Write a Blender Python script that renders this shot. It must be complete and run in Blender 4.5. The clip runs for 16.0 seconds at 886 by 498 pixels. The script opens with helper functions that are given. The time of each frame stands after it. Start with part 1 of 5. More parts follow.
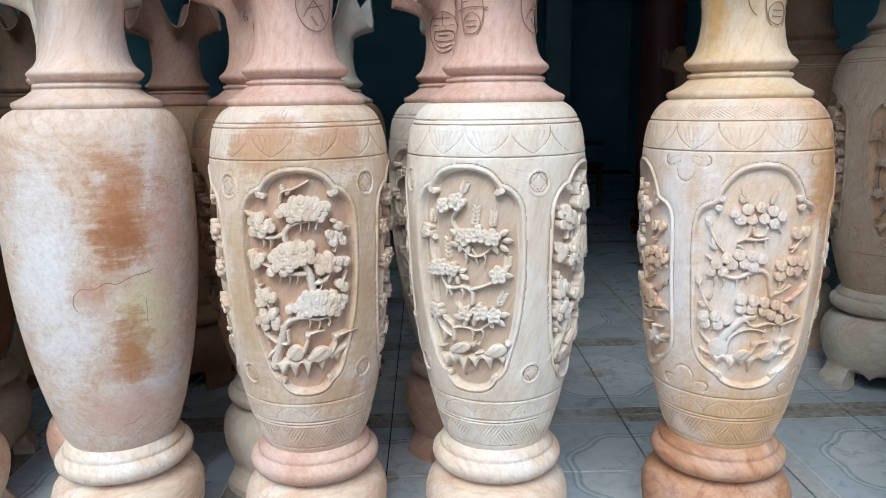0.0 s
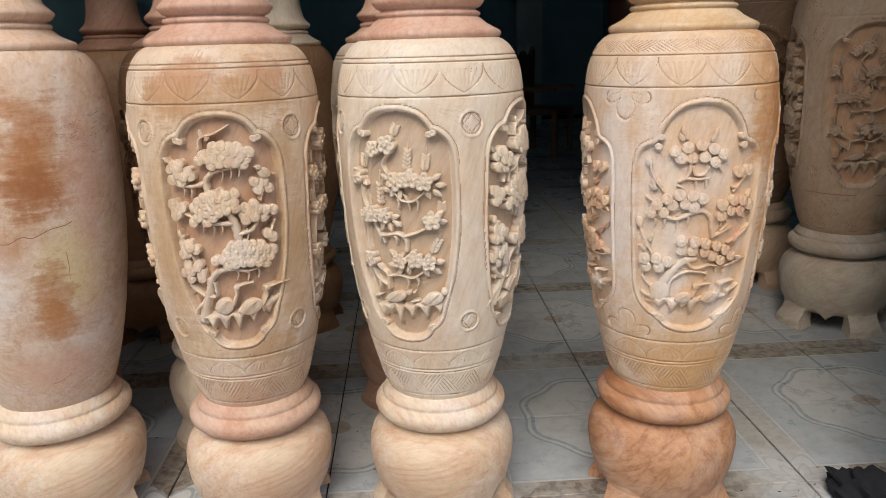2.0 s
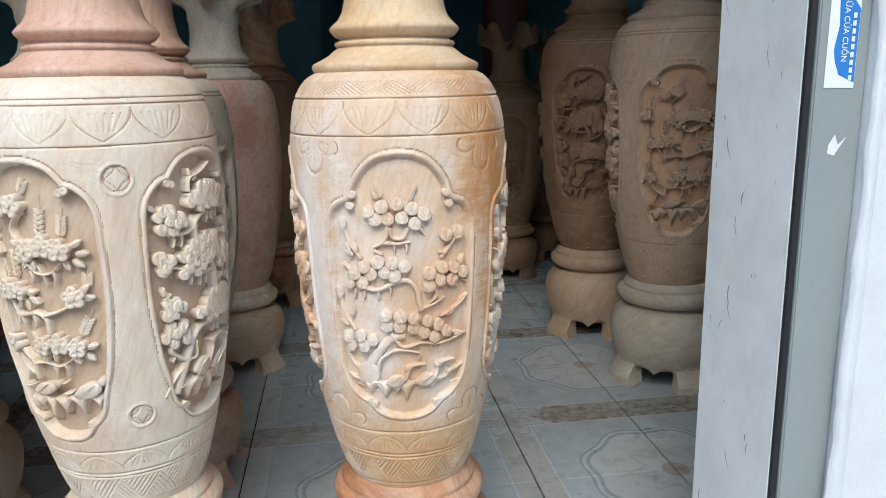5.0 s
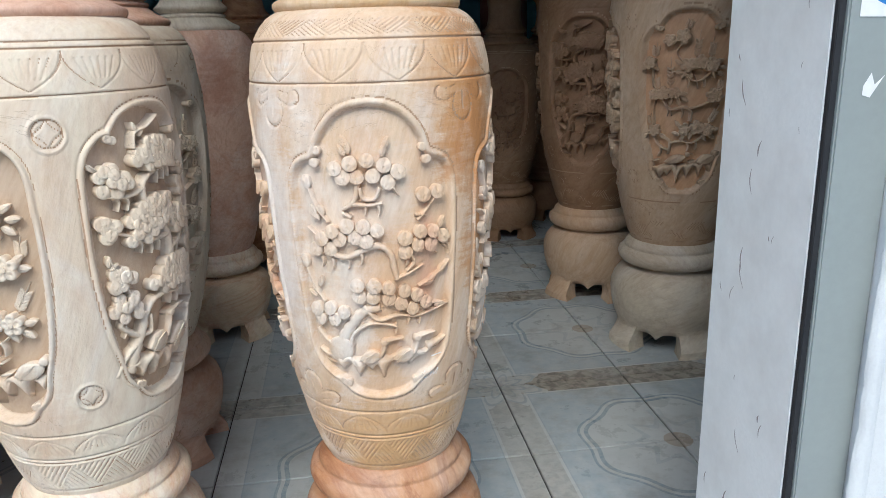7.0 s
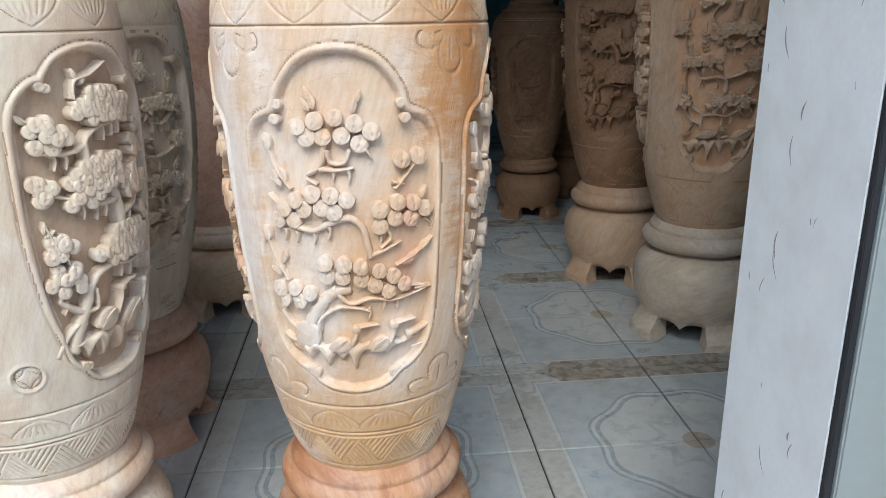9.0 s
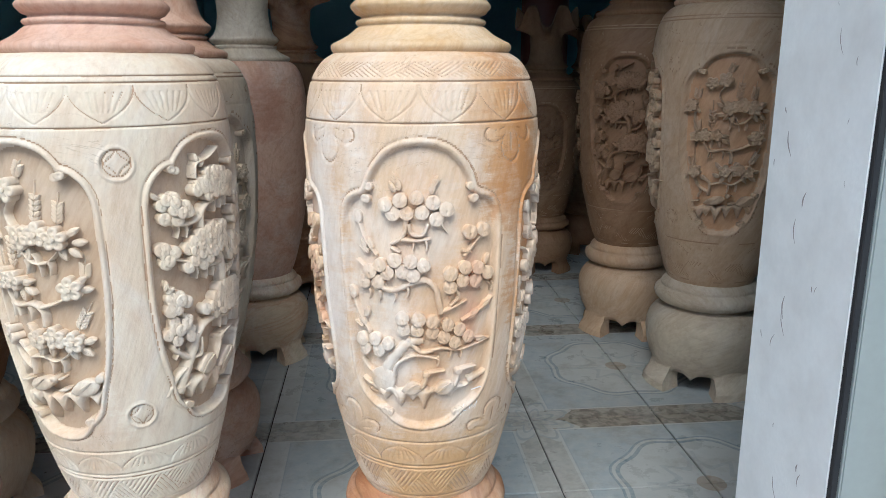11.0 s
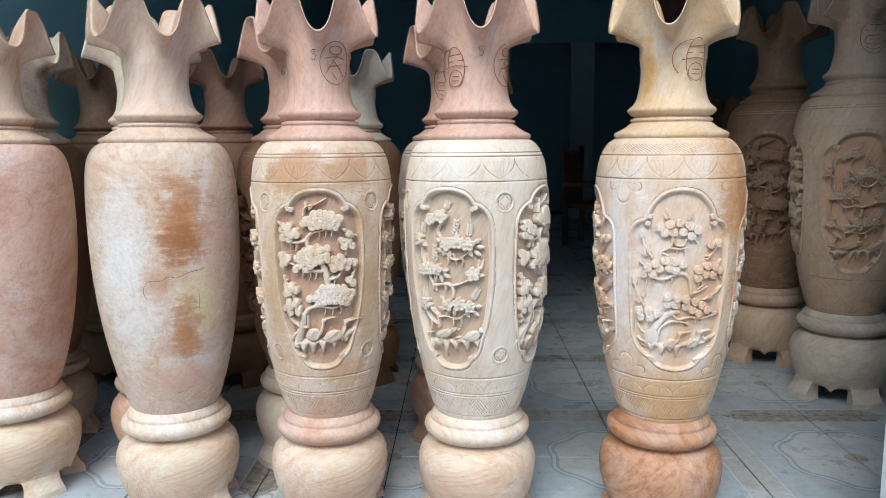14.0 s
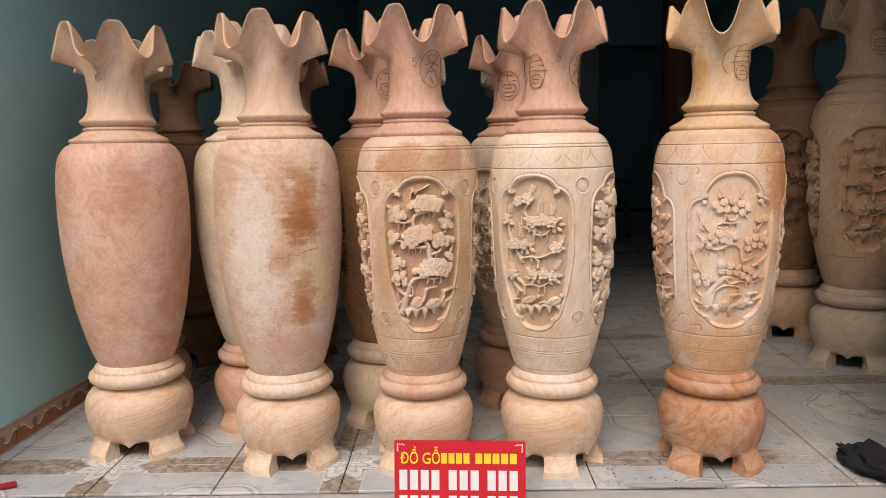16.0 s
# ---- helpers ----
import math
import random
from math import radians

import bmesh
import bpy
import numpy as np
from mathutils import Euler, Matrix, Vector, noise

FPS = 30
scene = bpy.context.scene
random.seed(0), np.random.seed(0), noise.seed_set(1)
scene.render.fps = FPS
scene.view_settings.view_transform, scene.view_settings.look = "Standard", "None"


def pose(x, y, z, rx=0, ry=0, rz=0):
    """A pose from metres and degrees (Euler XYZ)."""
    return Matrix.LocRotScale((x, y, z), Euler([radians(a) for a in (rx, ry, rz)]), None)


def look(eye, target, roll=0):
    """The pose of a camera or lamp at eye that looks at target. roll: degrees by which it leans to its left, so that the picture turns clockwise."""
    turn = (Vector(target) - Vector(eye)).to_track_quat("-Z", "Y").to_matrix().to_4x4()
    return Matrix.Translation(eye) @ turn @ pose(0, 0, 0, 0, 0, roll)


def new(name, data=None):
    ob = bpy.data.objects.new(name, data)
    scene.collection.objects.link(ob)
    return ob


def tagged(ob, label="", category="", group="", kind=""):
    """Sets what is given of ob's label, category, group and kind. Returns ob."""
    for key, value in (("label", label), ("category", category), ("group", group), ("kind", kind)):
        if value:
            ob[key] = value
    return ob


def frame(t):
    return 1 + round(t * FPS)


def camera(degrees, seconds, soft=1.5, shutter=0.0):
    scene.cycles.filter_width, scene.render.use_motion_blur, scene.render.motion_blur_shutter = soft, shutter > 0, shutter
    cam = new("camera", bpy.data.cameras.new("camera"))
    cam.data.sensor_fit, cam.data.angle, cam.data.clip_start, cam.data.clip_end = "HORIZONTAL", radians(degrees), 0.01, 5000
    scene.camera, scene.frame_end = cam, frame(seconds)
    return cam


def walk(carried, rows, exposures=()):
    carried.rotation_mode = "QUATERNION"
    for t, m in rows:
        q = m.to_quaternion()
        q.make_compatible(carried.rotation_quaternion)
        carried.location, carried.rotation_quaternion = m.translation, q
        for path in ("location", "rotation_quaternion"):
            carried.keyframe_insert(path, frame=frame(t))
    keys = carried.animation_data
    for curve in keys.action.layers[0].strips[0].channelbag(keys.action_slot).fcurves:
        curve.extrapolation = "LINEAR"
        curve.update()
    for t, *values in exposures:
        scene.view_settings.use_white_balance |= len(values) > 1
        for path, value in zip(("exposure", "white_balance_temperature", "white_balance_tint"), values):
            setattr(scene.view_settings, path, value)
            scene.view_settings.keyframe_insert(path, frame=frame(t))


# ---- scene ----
cam = camera(61.5, 16.0, soft=0.65)
PATH = [
    (0, (0.059, 0.058, 1.096), (0.032, 2.019, 0.704), -0.9),
    (0.5, (0.056, 0.177, 1.079), (0.01, 2.127, 0.635), -0.9),
    (1, (0.054, 0.224, 1.064), (0.005, 2.159, 0.563), -1.2),
    (1.5, (0.086, 0.209, 1.069), (0.051, 2.137, 0.539), -1.6),
    (2, (0.154, 0.112, 1.077), (0.176, 2.04, 0.549), -1.7),
    (2.5, (0.36, 0.07, 1.074), (0.448, 2.003, 0.566), -1.7),
    (3, (0.526, 0.077, 1.072), (0.676, 2.01, 0.582), -1.4),
    (3.5, (0.57, 0.124, 1.07), (0.753, 2.058, 0.594), -1.1),
    (4, (0.6, 0.23, 1.085), (0.795, 2.166, 0.622), -1.0),
    (4.2, (0.605, 0.256, 1.075), (0.802, 2.198, 0.639), -0.9),
    (6.3, (0.643, 0.399, 1.07), (0.843, 2.328, 0.579), -1.7),
    (6.5, (0.647, 0.407, 1.068), (0.844, 2.332, 0.562), -1.7),
    (7, (0.67, 0.456, 1.045), (0.858, 2.371, 0.499), -1.7),
    (7.5, (0.712, 0.554, 1.016), (0.882, 2.459, 0.433), -1.5),
    (8, (0.739, 0.616, 0.996), (0.888, 2.515, 0.387), -1.2),
    (8.2, (0.757, 0.62, 0.991), (0.869, 2.52, 0.378), -1.1),
    (10.3, (0.701, 0.518, 1.038), (0.805, 2.442, 0.501), -0.7),
    (10.5, (0.689, 0.503, 1.047), (0.795, 2.431, 0.526), -0.6),
    (11, (0.646, 0.431, 1.066), (0.755, 2.372, 0.593), -0.2),
    (11.5, (0.614, 0.352, 1.076), (0.714, 2.302, 0.64), 0.2),
    (12, (0.585, 0.21, 1.078), (0.657, 2.168, 0.677), 0.4),
    (12.5, (0.538, 0.01, 1.083), (0.559, 1.973, 0.705), 0.6),
    (13, (0.463, -0.087, 1.101), (0.372, 1.878, 0.741), -0.5),
    (13.5, (0.299, -0.226, 1.084), (0.176, 1.744, 0.759), -1.1),
    (14, (0.189, -0.359, 1.081), (0.068, 1.617, 0.8), -0.5),
    (14.5, (0.148, -0.491, 1.066), (0.033, 1.488, 0.805), -0.3),
    (15, (0.091, -0.642, 1.051), (-0.016, 1.338, 0.787), -0.7),
    (15.5, (0.037, -0.699, 1.061), (-0.065, 1.28, 0.794), -1.0),
    (16, (-0.078, -0.708, 1.054), (-0.177, 1.271, 0.783), -1.2),
]
EXPOSURES = [
    (0, 0.07, 5150, 0),
    (0.5, -0.16, 5900, 2),
    (1, -0.24, 6450, 9),
    (1.5, -0.26, 6500, 10),
    (2, -0.25, 6500, 8),
    (3, -0.18, 6450, 8),
    (3.5, -0.17, 6950, 14),
    (4, -0.11, 6500, 9),
    (4.2, -0.06, 6100, 7),
    (4.6, -0.01, 5650, 2),
    (6.5, 0.05, 5520, 0),
    (7.5, 0.06, 5650, 2),
    (8.2, 0.07, 5650, 2),
    (10.3, 0.09, 5520, 0),
    (11, 0.09, 5520, 0),
    (12.5, 0.00, 5570, 2),
    (13.5, 0.09, 5300, -1),
    (14.5, 0.09, 5400, 2),
    (15, 0.01, 5600, 3),
    (15.5, -0.17, 7350, 16),
    (16, -0.25, 7300, 17),
]
walk(cam, [(t, look(eye, target, roll)) for t, eye, target, roll in PATH], EXPOSURES)

# ---- world and light ----
world = bpy.data.worlds.new("overcast_sky")
scene.world = world
world.use_nodes = True
wn = world.node_tree
sky = wn.nodes.new("ShaderNodeTexSky")
sky.sky_type, sky.sun_disc = "NISHITA", False
sky.sun_elevation, sky.sun_rotation = radians(48), radians(192)
sky.dust_density, sky.air_density, sky.ozone_density = 3.0, 1.0, 1.0
wn.links.new(sky.outputs[0], wn.nodes["Background"].inputs[0])
wn.nodes["Background"].inputs[1].default_value = 0.29
sun_data = bpy.data.lights.new("sun", "SUN")
sun_data.energy, sun_data.angle, sun_data.color = 1.56, radians(36), (1.0, 0.965, 0.91)
sun = new("sun", sun_data)
sun.matrix_world = look((-0.9, -3.4, 6.5), (0.2, 1.8, 0.6))


# ---- materials ----
class Nodes:
    """Short hand for building node trees."""

    def __init__(self, name):
        self.mat = bpy.data.materials.new(name)
        self.mat.use_nodes = True
        self.tree = self.mat.node_tree
        self.bsdf = self.tree.nodes["Principled BSDF"]
        self.mat.diffuse_color = (0.6, 0.5, 0.4, 1)

    def node(self, kind, **values):
        n = self.tree.nodes.new(kind)
        for key, value in values.items():
            n.inputs[key.replace("_", " ")].default_value = value
        return n

    def link(self, a, b):
        self.tree.links.new(a, b)

    def math(self, op, a, b=None, c=None):
        n = self.tree.nodes.new("ShaderNodeMath")
        n.operation = op
        for i, v in enumerate((a, b, c)):
            if v is None:
                continue
            if isinstance(v, (int, float)):
                n.inputs[i].default_value = v
            else:
                self.link(v, n.inputs[i])
        return n.outputs[0]

    def ramp(self, fac, stops):
        n = self.tree.nodes.new("ShaderNodeValToRGB")
        el = n.color_ramp.elements
        while len(el) < len(stops):
            el.new(0.5)
        for e, (p, col) in zip(el, stops):
            e.position = p
            e.color = (col, col, col, 1) if isinstance(col, (int, float)) else (*col, 1)
        self.link(fac, n.inputs[0])
        return n.outputs[0]

    def mix(self, fac, a, b, kind="MIX"):
        n = self.tree.nodes.new("ShaderNodeMix")
        n.data_type, n.blend_type = "RGBA", kind
        for sock, v in ((n.inputs[0], fac), (n.inputs[6], a), (n.inputs[7], b)):
            if isinstance(v, (int, float)):
                sock.default_value = v
            elif isinstance(v, tuple):
                sock.default_value = (*v, 1)
            else:
                self.link(v, sock)
        return n.outputs[2]

    def noise(self, vec, scale, detail=4.0, rough=0.55, distort=0.0):
        n = self.node("ShaderNodeTexNoise", Scale=scale, Detail=detail, Roughness=rough, Distortion=distort)
        if vec is not None:
            self.link(vec, n.inputs["Vector"])
        return n.outputs["Fac"]

    def mapped(self, vec, scale=(1, 1, 1), loc=(0, 0, 0), rot=(0, 0, 0)):
        n = self.tree.nodes.new("ShaderNodeMapping")
        n.inputs["Scale"].default_value, n.inputs["Location"].default_value = scale, loc
        n.inputs["Rotation"].default_value = rot
        self.link(vec, n.inputs["Vector"])
        return n.outputs[0]

    def place(self, kind="Object"):
        return self.tree.nodes.new("ShaderNodeTexCoord").outputs[kind]

    def position(self):
        return self.tree.nodes.new("ShaderNodeNewGeometry").outputs["Position"]

    def bump(self, height, strength=0.2, distance=0.002):
        n = self.node("ShaderNodeBump", Strength=strength, Distance=distance)
        self.link(height, n.inputs["Height"])
        self.link(n.outputs[0], self.bsdf.inputs["Normal"])

    def done(self, color=None, rough=0.6, metal=0.0, spec=0.4):
        if color is not None:
            if isinstance(color, tuple):
                self.bsdf.inputs["Base Color"].default_value = (*color, 1)
            else:
                self.link(color, self.bsdf.inputs["Base Color"])
        if isinstance(rough, (int, float)):
            self.bsdf.inputs["Roughness"].default_value = rough
        else:
            self.link(rough, self.bsdf.inputs["Roughness"])
        self.bsdf.inputs["Metallic"].default_value = metal
        self.bsdf.inputs["Specular IOR Level"].default_value = spec
        return self.mat


def wood(name, light, mid, dark, seed, chalk=0.25, streak=0.5, tilt=0.5, knots=0.3, stains=(), cracks=0.0):
    """Raw sanded hardwood: broad heart colour, drifting grain, chalky sanding dust, fine pores, water stains of their own shape."""
    k = Nodes(name)
    obj = k.place()
    p = k.mapped(obj, loc=(seed * 1.7, seed * 3.1, seed * 0.9), rot=(tilt, 0.35 * tilt, seed))
    q = k.mapped(p, scale=(1.0, 1.0, 0.30))
    broad = k.noise(q, 3.4, 5.0, 0.55, 1.6)
    drift = k.noise(k.mapped(p, scale=(1.0, 1.0, 0.22)), 5.0, 5.0, 0.55, 1.6)
    vein = k.math("PINGPONG", k.math("MULTIPLY", drift, 7.0), 0.5)
    fine = k.noise(k.mapped(p, scale=(1, 1, 0.12)), 120.0, 4.0, 0.65)
    col = k.mix(k.ramp(broad, ((0.34, 0.0), (0.64, 1.0))), light, mid)
    col = k.mix(k.math("MULTIPLY", k.ramp(vein, ((0.0, 1.0), (0.16, 0.35), (0.5, 0.0))), streak), col, dark)
    heart = k.noise(q, 1.7, 4.0, 0.5, 1.0)
    col = k.mix(k.math("MULTIPLY", k.ramp(heart, ((0.52, 0.0), (0.72, 1.0))), 0.15 + 0.7 * streak), col, dark)
    spots = k.noise(p, 7.5, 7.0, 0.72, 2.0)
    col = k.mix(k.math("MULTIPLY", k.ramp(spots, ((0.62, 0.0), (0.74, 1.0))), knots), col, tuple(c * 0.6 for c in dark))
    dust = k.noise(k.mapped(p, scale=(1, 1, 0.6)), 5.5, 8.0, 0.74, 1.0)
    col = k.mix(k.math("MULTIPLY", k.ramp(dust, ((0.46, 0.0), (0.66, 1.0))), 0.75 * chalk), col, (0.80, 0.775, 0.735))
    pits = k.noise(p, 46.0, 5.0, 0.75)
    col = k.mix(k.math("MULTIPLY", k.ramp(pits, ((0.60, 0.0), (0.72, 1.0))), 0.12 + 0.35 * streak), col, tuple(c * 0.7 for c in dark))
    film = k.noise(k.mapped(p, scale=(1, 1, 0.35)), 9.0, 5.0, 0.62, 1.4)
    col = k.mix(k.math("MULTIPLY", k.ramp(film, ((0.52, 0.0), (0.80, 1.0))), 0.20 + 0.2 * chalk), col, tuple(min(0.84, c * 1.22 + 0.03) for c in light))
    mott = k.noise(k.mapped(p, scale=(1, 1, 0.5)), 17.0, 8.0, 0.78, 1.5)
    col = k.mix(k.math("MULTIPLY", k.ramp(mott, ((0.50, 0.0), (0.66, 1.0))), 0.30), col, dark)
    col = k.mix(k.math("MULTIPLY", k.ramp(mott, ((0.30, 1.0), (0.46, 0.0))), 0.30), col, tuple(min(0.82, c * 1.15 + 0.03) for c in light))
    rag = k.noise(obj, 9.0, 8.0, 0.75)
    ragz = k.noise(k.mapped(obj, scale=(1, 1, 6)), 14.0, 6.0, 0.7)
    for ax, az, w, h, tone, amount in stains:
        sep = k.tree.nodes.new("ShaderNodeSeparateXYZ")
        k.link(obj, sep.inputs[0])
        ang = k.math("ARCTAN2", sep.outputs[1], sep.outputs[0])
        da = k.math("MULTIPLY", k.math("SUBTRACT", ang, radians(ax)), 0.2 / w)
        dz = k.math("DIVIDE", k.math("SUBTRACT", sep.outputs[2], az), h)
        d = k.math("SQRT", k.math("ADD", k.math("MULTIPLY", da, da), k.math("MULTIPLY", dz, dz)))
        d = k.math("ADD", d, k.math("MULTIPLY", k.math("SUBTRACT", rag, 0.5), 2.5))
        d = k.math("ADD", d, k.math("MULTIPLY", k.math("SUBTRACT", ragz, 0.5), 1.5))
        col = k.mix(k.math("MULTIPLY", k.ramp(d, ((0.30, 1.0), (0.75, 0.55), (1.05, 0.0))), amount), col, tone)
    if cracks:
        hair = k.math("ABSOLUTE", k.math("SUBTRACT", k.noise(k.mapped(obj, scale=(1, 1, 2.4)), 3.2, 6.0, 0.6, 1.0), 0.5))
        gate = k.ramp(k.noise(obj, 2.6, 2.0), ((0.52, 0.0), (0.58, 1.0)))
        col = k.mix(k.math("MULTIPLY", k.math("MULTIPLY", k.math("LESS_THAN", hair, 0.0022), gate), cracks), col, (0.22, 0.12, 0.07))
    col = k.mix(0.18 + 0.3 * streak, col, k.ramp(fine, ((0.26, (0.55, 0.45, 0.37)), (0.58, (1.0, 1.0, 1.0)))), "MULTIPLY")
    k.bump(k.math("ADD", fine, k.math("ADD", k.math("MULTIPLY", dust, 0.8), k.math("MULTIPLY", pits, 0.9))), 0.55, 0.0022)
    return k.done(col, k.ramp(dust, ((0.3, 0.46), (0.7, 0.68))), spec=0.32)


def painted(name, col, worn, rough=0.6, scale=7.0, amount=0.5, bump=0.2):
    k = Nodes(name)
    p = k.place()
    n1 = k.noise(p, scale, 7.0, 0.68)
    n2 = k.noise(p, scale * 16, 3.0, 0.6)
    c = k.mix(k.math("MULTIPLY", k.ramp(n1, ((0.42, 0.0), (0.72, 1.0))), amount), col, worn)
    c = k.mix(0.18, c, k.ramp(n2, ((0.3, 0.65), (0.7, 1.0))), "MULTIPLY")
    k.bump(k.math("ADD", n1, n2), bump, 0.002)
    return k.done(c, rough)


RUST, STRAW, MILK, UMBER = (0.44, 0.19, 0.07), (0.62, 0.45, 0.22), (0.76, 0.71, 0.65), (0.33, 0.16, 0.08)
W_PINK = wood("pinkish_wood", (0.71, 0.49, 0.37), (0.63, 0.375, 0.265), (0.45, 0.22, 0.13), 1.0, 0.40, 0.5, 0.95, 0.35, ((-60, 0.95, 0.07, 0.16, (0.42, 0.18, 0.11), 0.5),), 0.4)
W_WHITE = wood("whitish_wood", (0.67, 0.53, 0.39), (0.60, 0.42, 0.28), (0.44, 0.22, 0.11), 2.0, 0.55, 0.45, 1.1, 0.4,
               ((-97, 0.74, 0.11, 0.30, MILK, 0.6), (-35, 0.50, 0.07, 0.06, MILK, 0.5), (-55, 0.865, 0.085, 0.16, (0.43, 0.185, 0.07), 1.0), (-57, 0.82, 0.06, 0.07, (0.33, 0.13, 0.045), 0.85), (-76, 0.72, 0.06, 0.06, RUST, 0.6), (-40, 0.655, 0.085, 0.12, (0.66, 0.52, 0.29), 0.9),
                (-55, 0.585, 0.055, 0.095, (0.42, 0.195, 0.075), 1.0), (-55, 0.53, 0.11, 0.035, RUST, 0.5), (-28, 0.82, 0.05, 0.20, (0.60, 0.36, 0.26), 0.6), (-60, 0.43, 0.14, 0.07, (0.58, 0.36, 0.26), 0.75)), 0.7)
W_OCHRE = wood("ochre_wood", (0.68, 0.53, 0.37), (0.63, 0.45, 0.29), (0.50, 0.28, 0.15), 3.0, 0.42, 0.36, 0.3, 0.2, ((-20, 1.02, 0.10, 0.06, RUST, 0.7), (30, 1.02, 0.06, 0.05, RUST, 0.6), (40, 0.72, 0.05, 0.26, (0.48, 0.30, 0.15), 0.75), (-40, 0.70, 0.05, 0.26, (0.48, 0.30, 0.15), 0.7), (0, 0.985, 0.2, 0.04, (0.48, 0.28, 0.13), 0.6), (18, 0.47, 0.10, 0.05, (0.50, 0.30, 0.15), 0.7), (0, 0.36, 0.14, 0.07, (0.58, 0.34, 0.22), 0.6)), 0.5)
W_CREAM = wood("cream_wood", (0.76, 0.645, 0.495), (0.705, 0.565, 0.41), (0.54, 0.36, 0.23), 4.0, 0.50, 0.22, 0.3, 0.12, ((-40, 0.75, 0.05, 0.2, (0.58, 0.42, 0.28), 0.6), (10, 0.5, 0.1, 0.1, (0.60, 0.40, 0.25), 0.5)), 0.3)
W_HONEY = wood("honey_wood", (0.69, 0.53, 0.375), (0.64, 0.44, 0.275), (0.52, 0.29, 0.16), 5.0, 0.50, 0.28, 0.3, 0.15,
               ((54, 0.90, 0.075, 0.22, (0.50, 0.225, 0.075), 0.95), (62, 0.70, 0.05, 0.16, (0.56, 0.30, 0.13), 0.7), (5, 0.38, 0.20, 0.12, (0.58, 0.34, 0.15), 0.9), (8, 0.84, 0.045, 0.09, MILK, 0.3), (-14, 0.62, 0.05, 0.13, MILK, 0.5), (20, 0.55, 0.04, 0.08, MILK, 0.4), (-52, 0.78, 0.07, 0.26, (0.74, 0.66, 0.59), 0.75), (35, 1.0, 0.05, 0.09, (0.56, 0.30, 0.12), 0.6), (-30, 0.80, 0.03, 0.22, MILK, 0.3), (-75, 0.85, 0.05, 0.1, (0.62, 0.40, 0.29), 0.5), (25, 0.72, 0.02, 0.10, (0.58, 0.30, 0.2), 0.45)), 0.3)
W_AMBER = wood("amber_wood", (0.66, 0.50, 0.32), (0.61, 0.40, 0.20), (0.50, 0.26, 0.09), 5.5, 0.3, 0.35, 0.4, 0.2, ((-72, 1.28, 0.06, 0.14, (0.58, 0.31, 0.07), 0.7),))
W_ROSE = wood("rosy_wood", (0.64, 0.41, 0.29), (0.58, 0.33, 0.225), (0.47, 0.245, 0.155), 6.0, 0.25, 0.5, 0.3, 0.15)
W_PEACH = wood("peach_wood", (0.67, 0.49, 0.35), (0.61, 0.41, 0.27), (0.51, 0.30, 0.17), 16.0, 0.35, 0.45, 0.4, 0.15)
W_ORANGE = wood("orange_wood", (0.56, 0.33, 0.18), (0.47, 0.23, 0.11), (0.28, 0.10, 0.045), 7.0, 0.30, 0.6, 1.2, 0.45, (), 0.4)
W_BASE = wood("straw_wood", (0.73, 0.61, 0.44), (0.66, 0.49, 0.32), (0.55, 0.27, 0.16), 8.0, 0.65, 0.5, 1.45, 0.45, (), 0.6)
W_RED = wood("reddish_ring_wood", (0.62, 0.43, 0.30), (0.57, 0.34, 0.23), (0.45, 0.20, 0.12), 12.0, 0.35, 0.4, 1.4, 0.3, (), 0.6)
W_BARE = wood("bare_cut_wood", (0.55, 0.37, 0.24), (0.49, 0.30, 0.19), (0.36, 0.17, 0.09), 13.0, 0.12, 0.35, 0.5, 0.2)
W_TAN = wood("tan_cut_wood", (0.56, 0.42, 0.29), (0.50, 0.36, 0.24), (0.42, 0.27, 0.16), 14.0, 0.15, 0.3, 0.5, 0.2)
# darker wood for the cut lines: groove shade put into the colour
W_GROOVE_SHADE = wood("shaded_groove_wood", (0.48, 0.32, 0.20), (0.42, 0.26, 0.15), (0.32, 0.18, 0.10), 15.0, 0.15, 0.3)
# brown wood made darker still, to carry the shade of the back rows
W_BROWN_DIM = wood("brown_wood_dimmed", (0.35, 0.205, 0.115), (0.28, 0.155, 0.08), (0.19, 0.09, 0.045), 9.0, 0.04, 0.4, 0.8)
W_DUN = wood("dun_wood", (0.63, 0.47, 0.32), (0.56, 0.39, 0.25), (0.44, 0.25, 0.13), 17.0, 0.18, 0.35, 0.5, 0.3)
W_COPPER = wood("coppery_wood", (0.66, 0.43, 0.26), (0.60, 0.36, 0.20), (0.46, 0.24, 0.12), 18.0, 0.08, 0.3, 0.5, 0.2)
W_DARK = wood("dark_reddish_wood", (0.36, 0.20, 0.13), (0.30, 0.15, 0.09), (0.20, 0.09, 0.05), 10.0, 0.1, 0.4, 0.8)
W_GREY = wood("greyish_wood", (0.68, 0.60, 0.47), (0.60, 0.50, 0.37), (0.40, 0.30, 0.22), 11.0, 0.45, 0.35, 1.1, 0.4)
M_TEAL = painted("teal_paint", (0.45, 0.72, 0.72), (0.38, 0.63, 0.64), 0.55, 3.0, 0.6, 0.1)
M_MARBLE = painted("white_stone", (0.86, 0.86, 0.83), (0.70, 0.685, 0.65), 0.42, 9.0, 0.75, 0.15)
M_PLASTER = painted("white_plaster", (0.72, 0.715, 0.70), (0.60, 0.595, 0.585), 0.85, 12.0, 0.5, 0.5)
M_RAIL = painted("grey_paint", (0.30, 0.32, 0.30), (0.26, 0.27, 0.26), 0.4, 5.0, 0.4, 0.05)
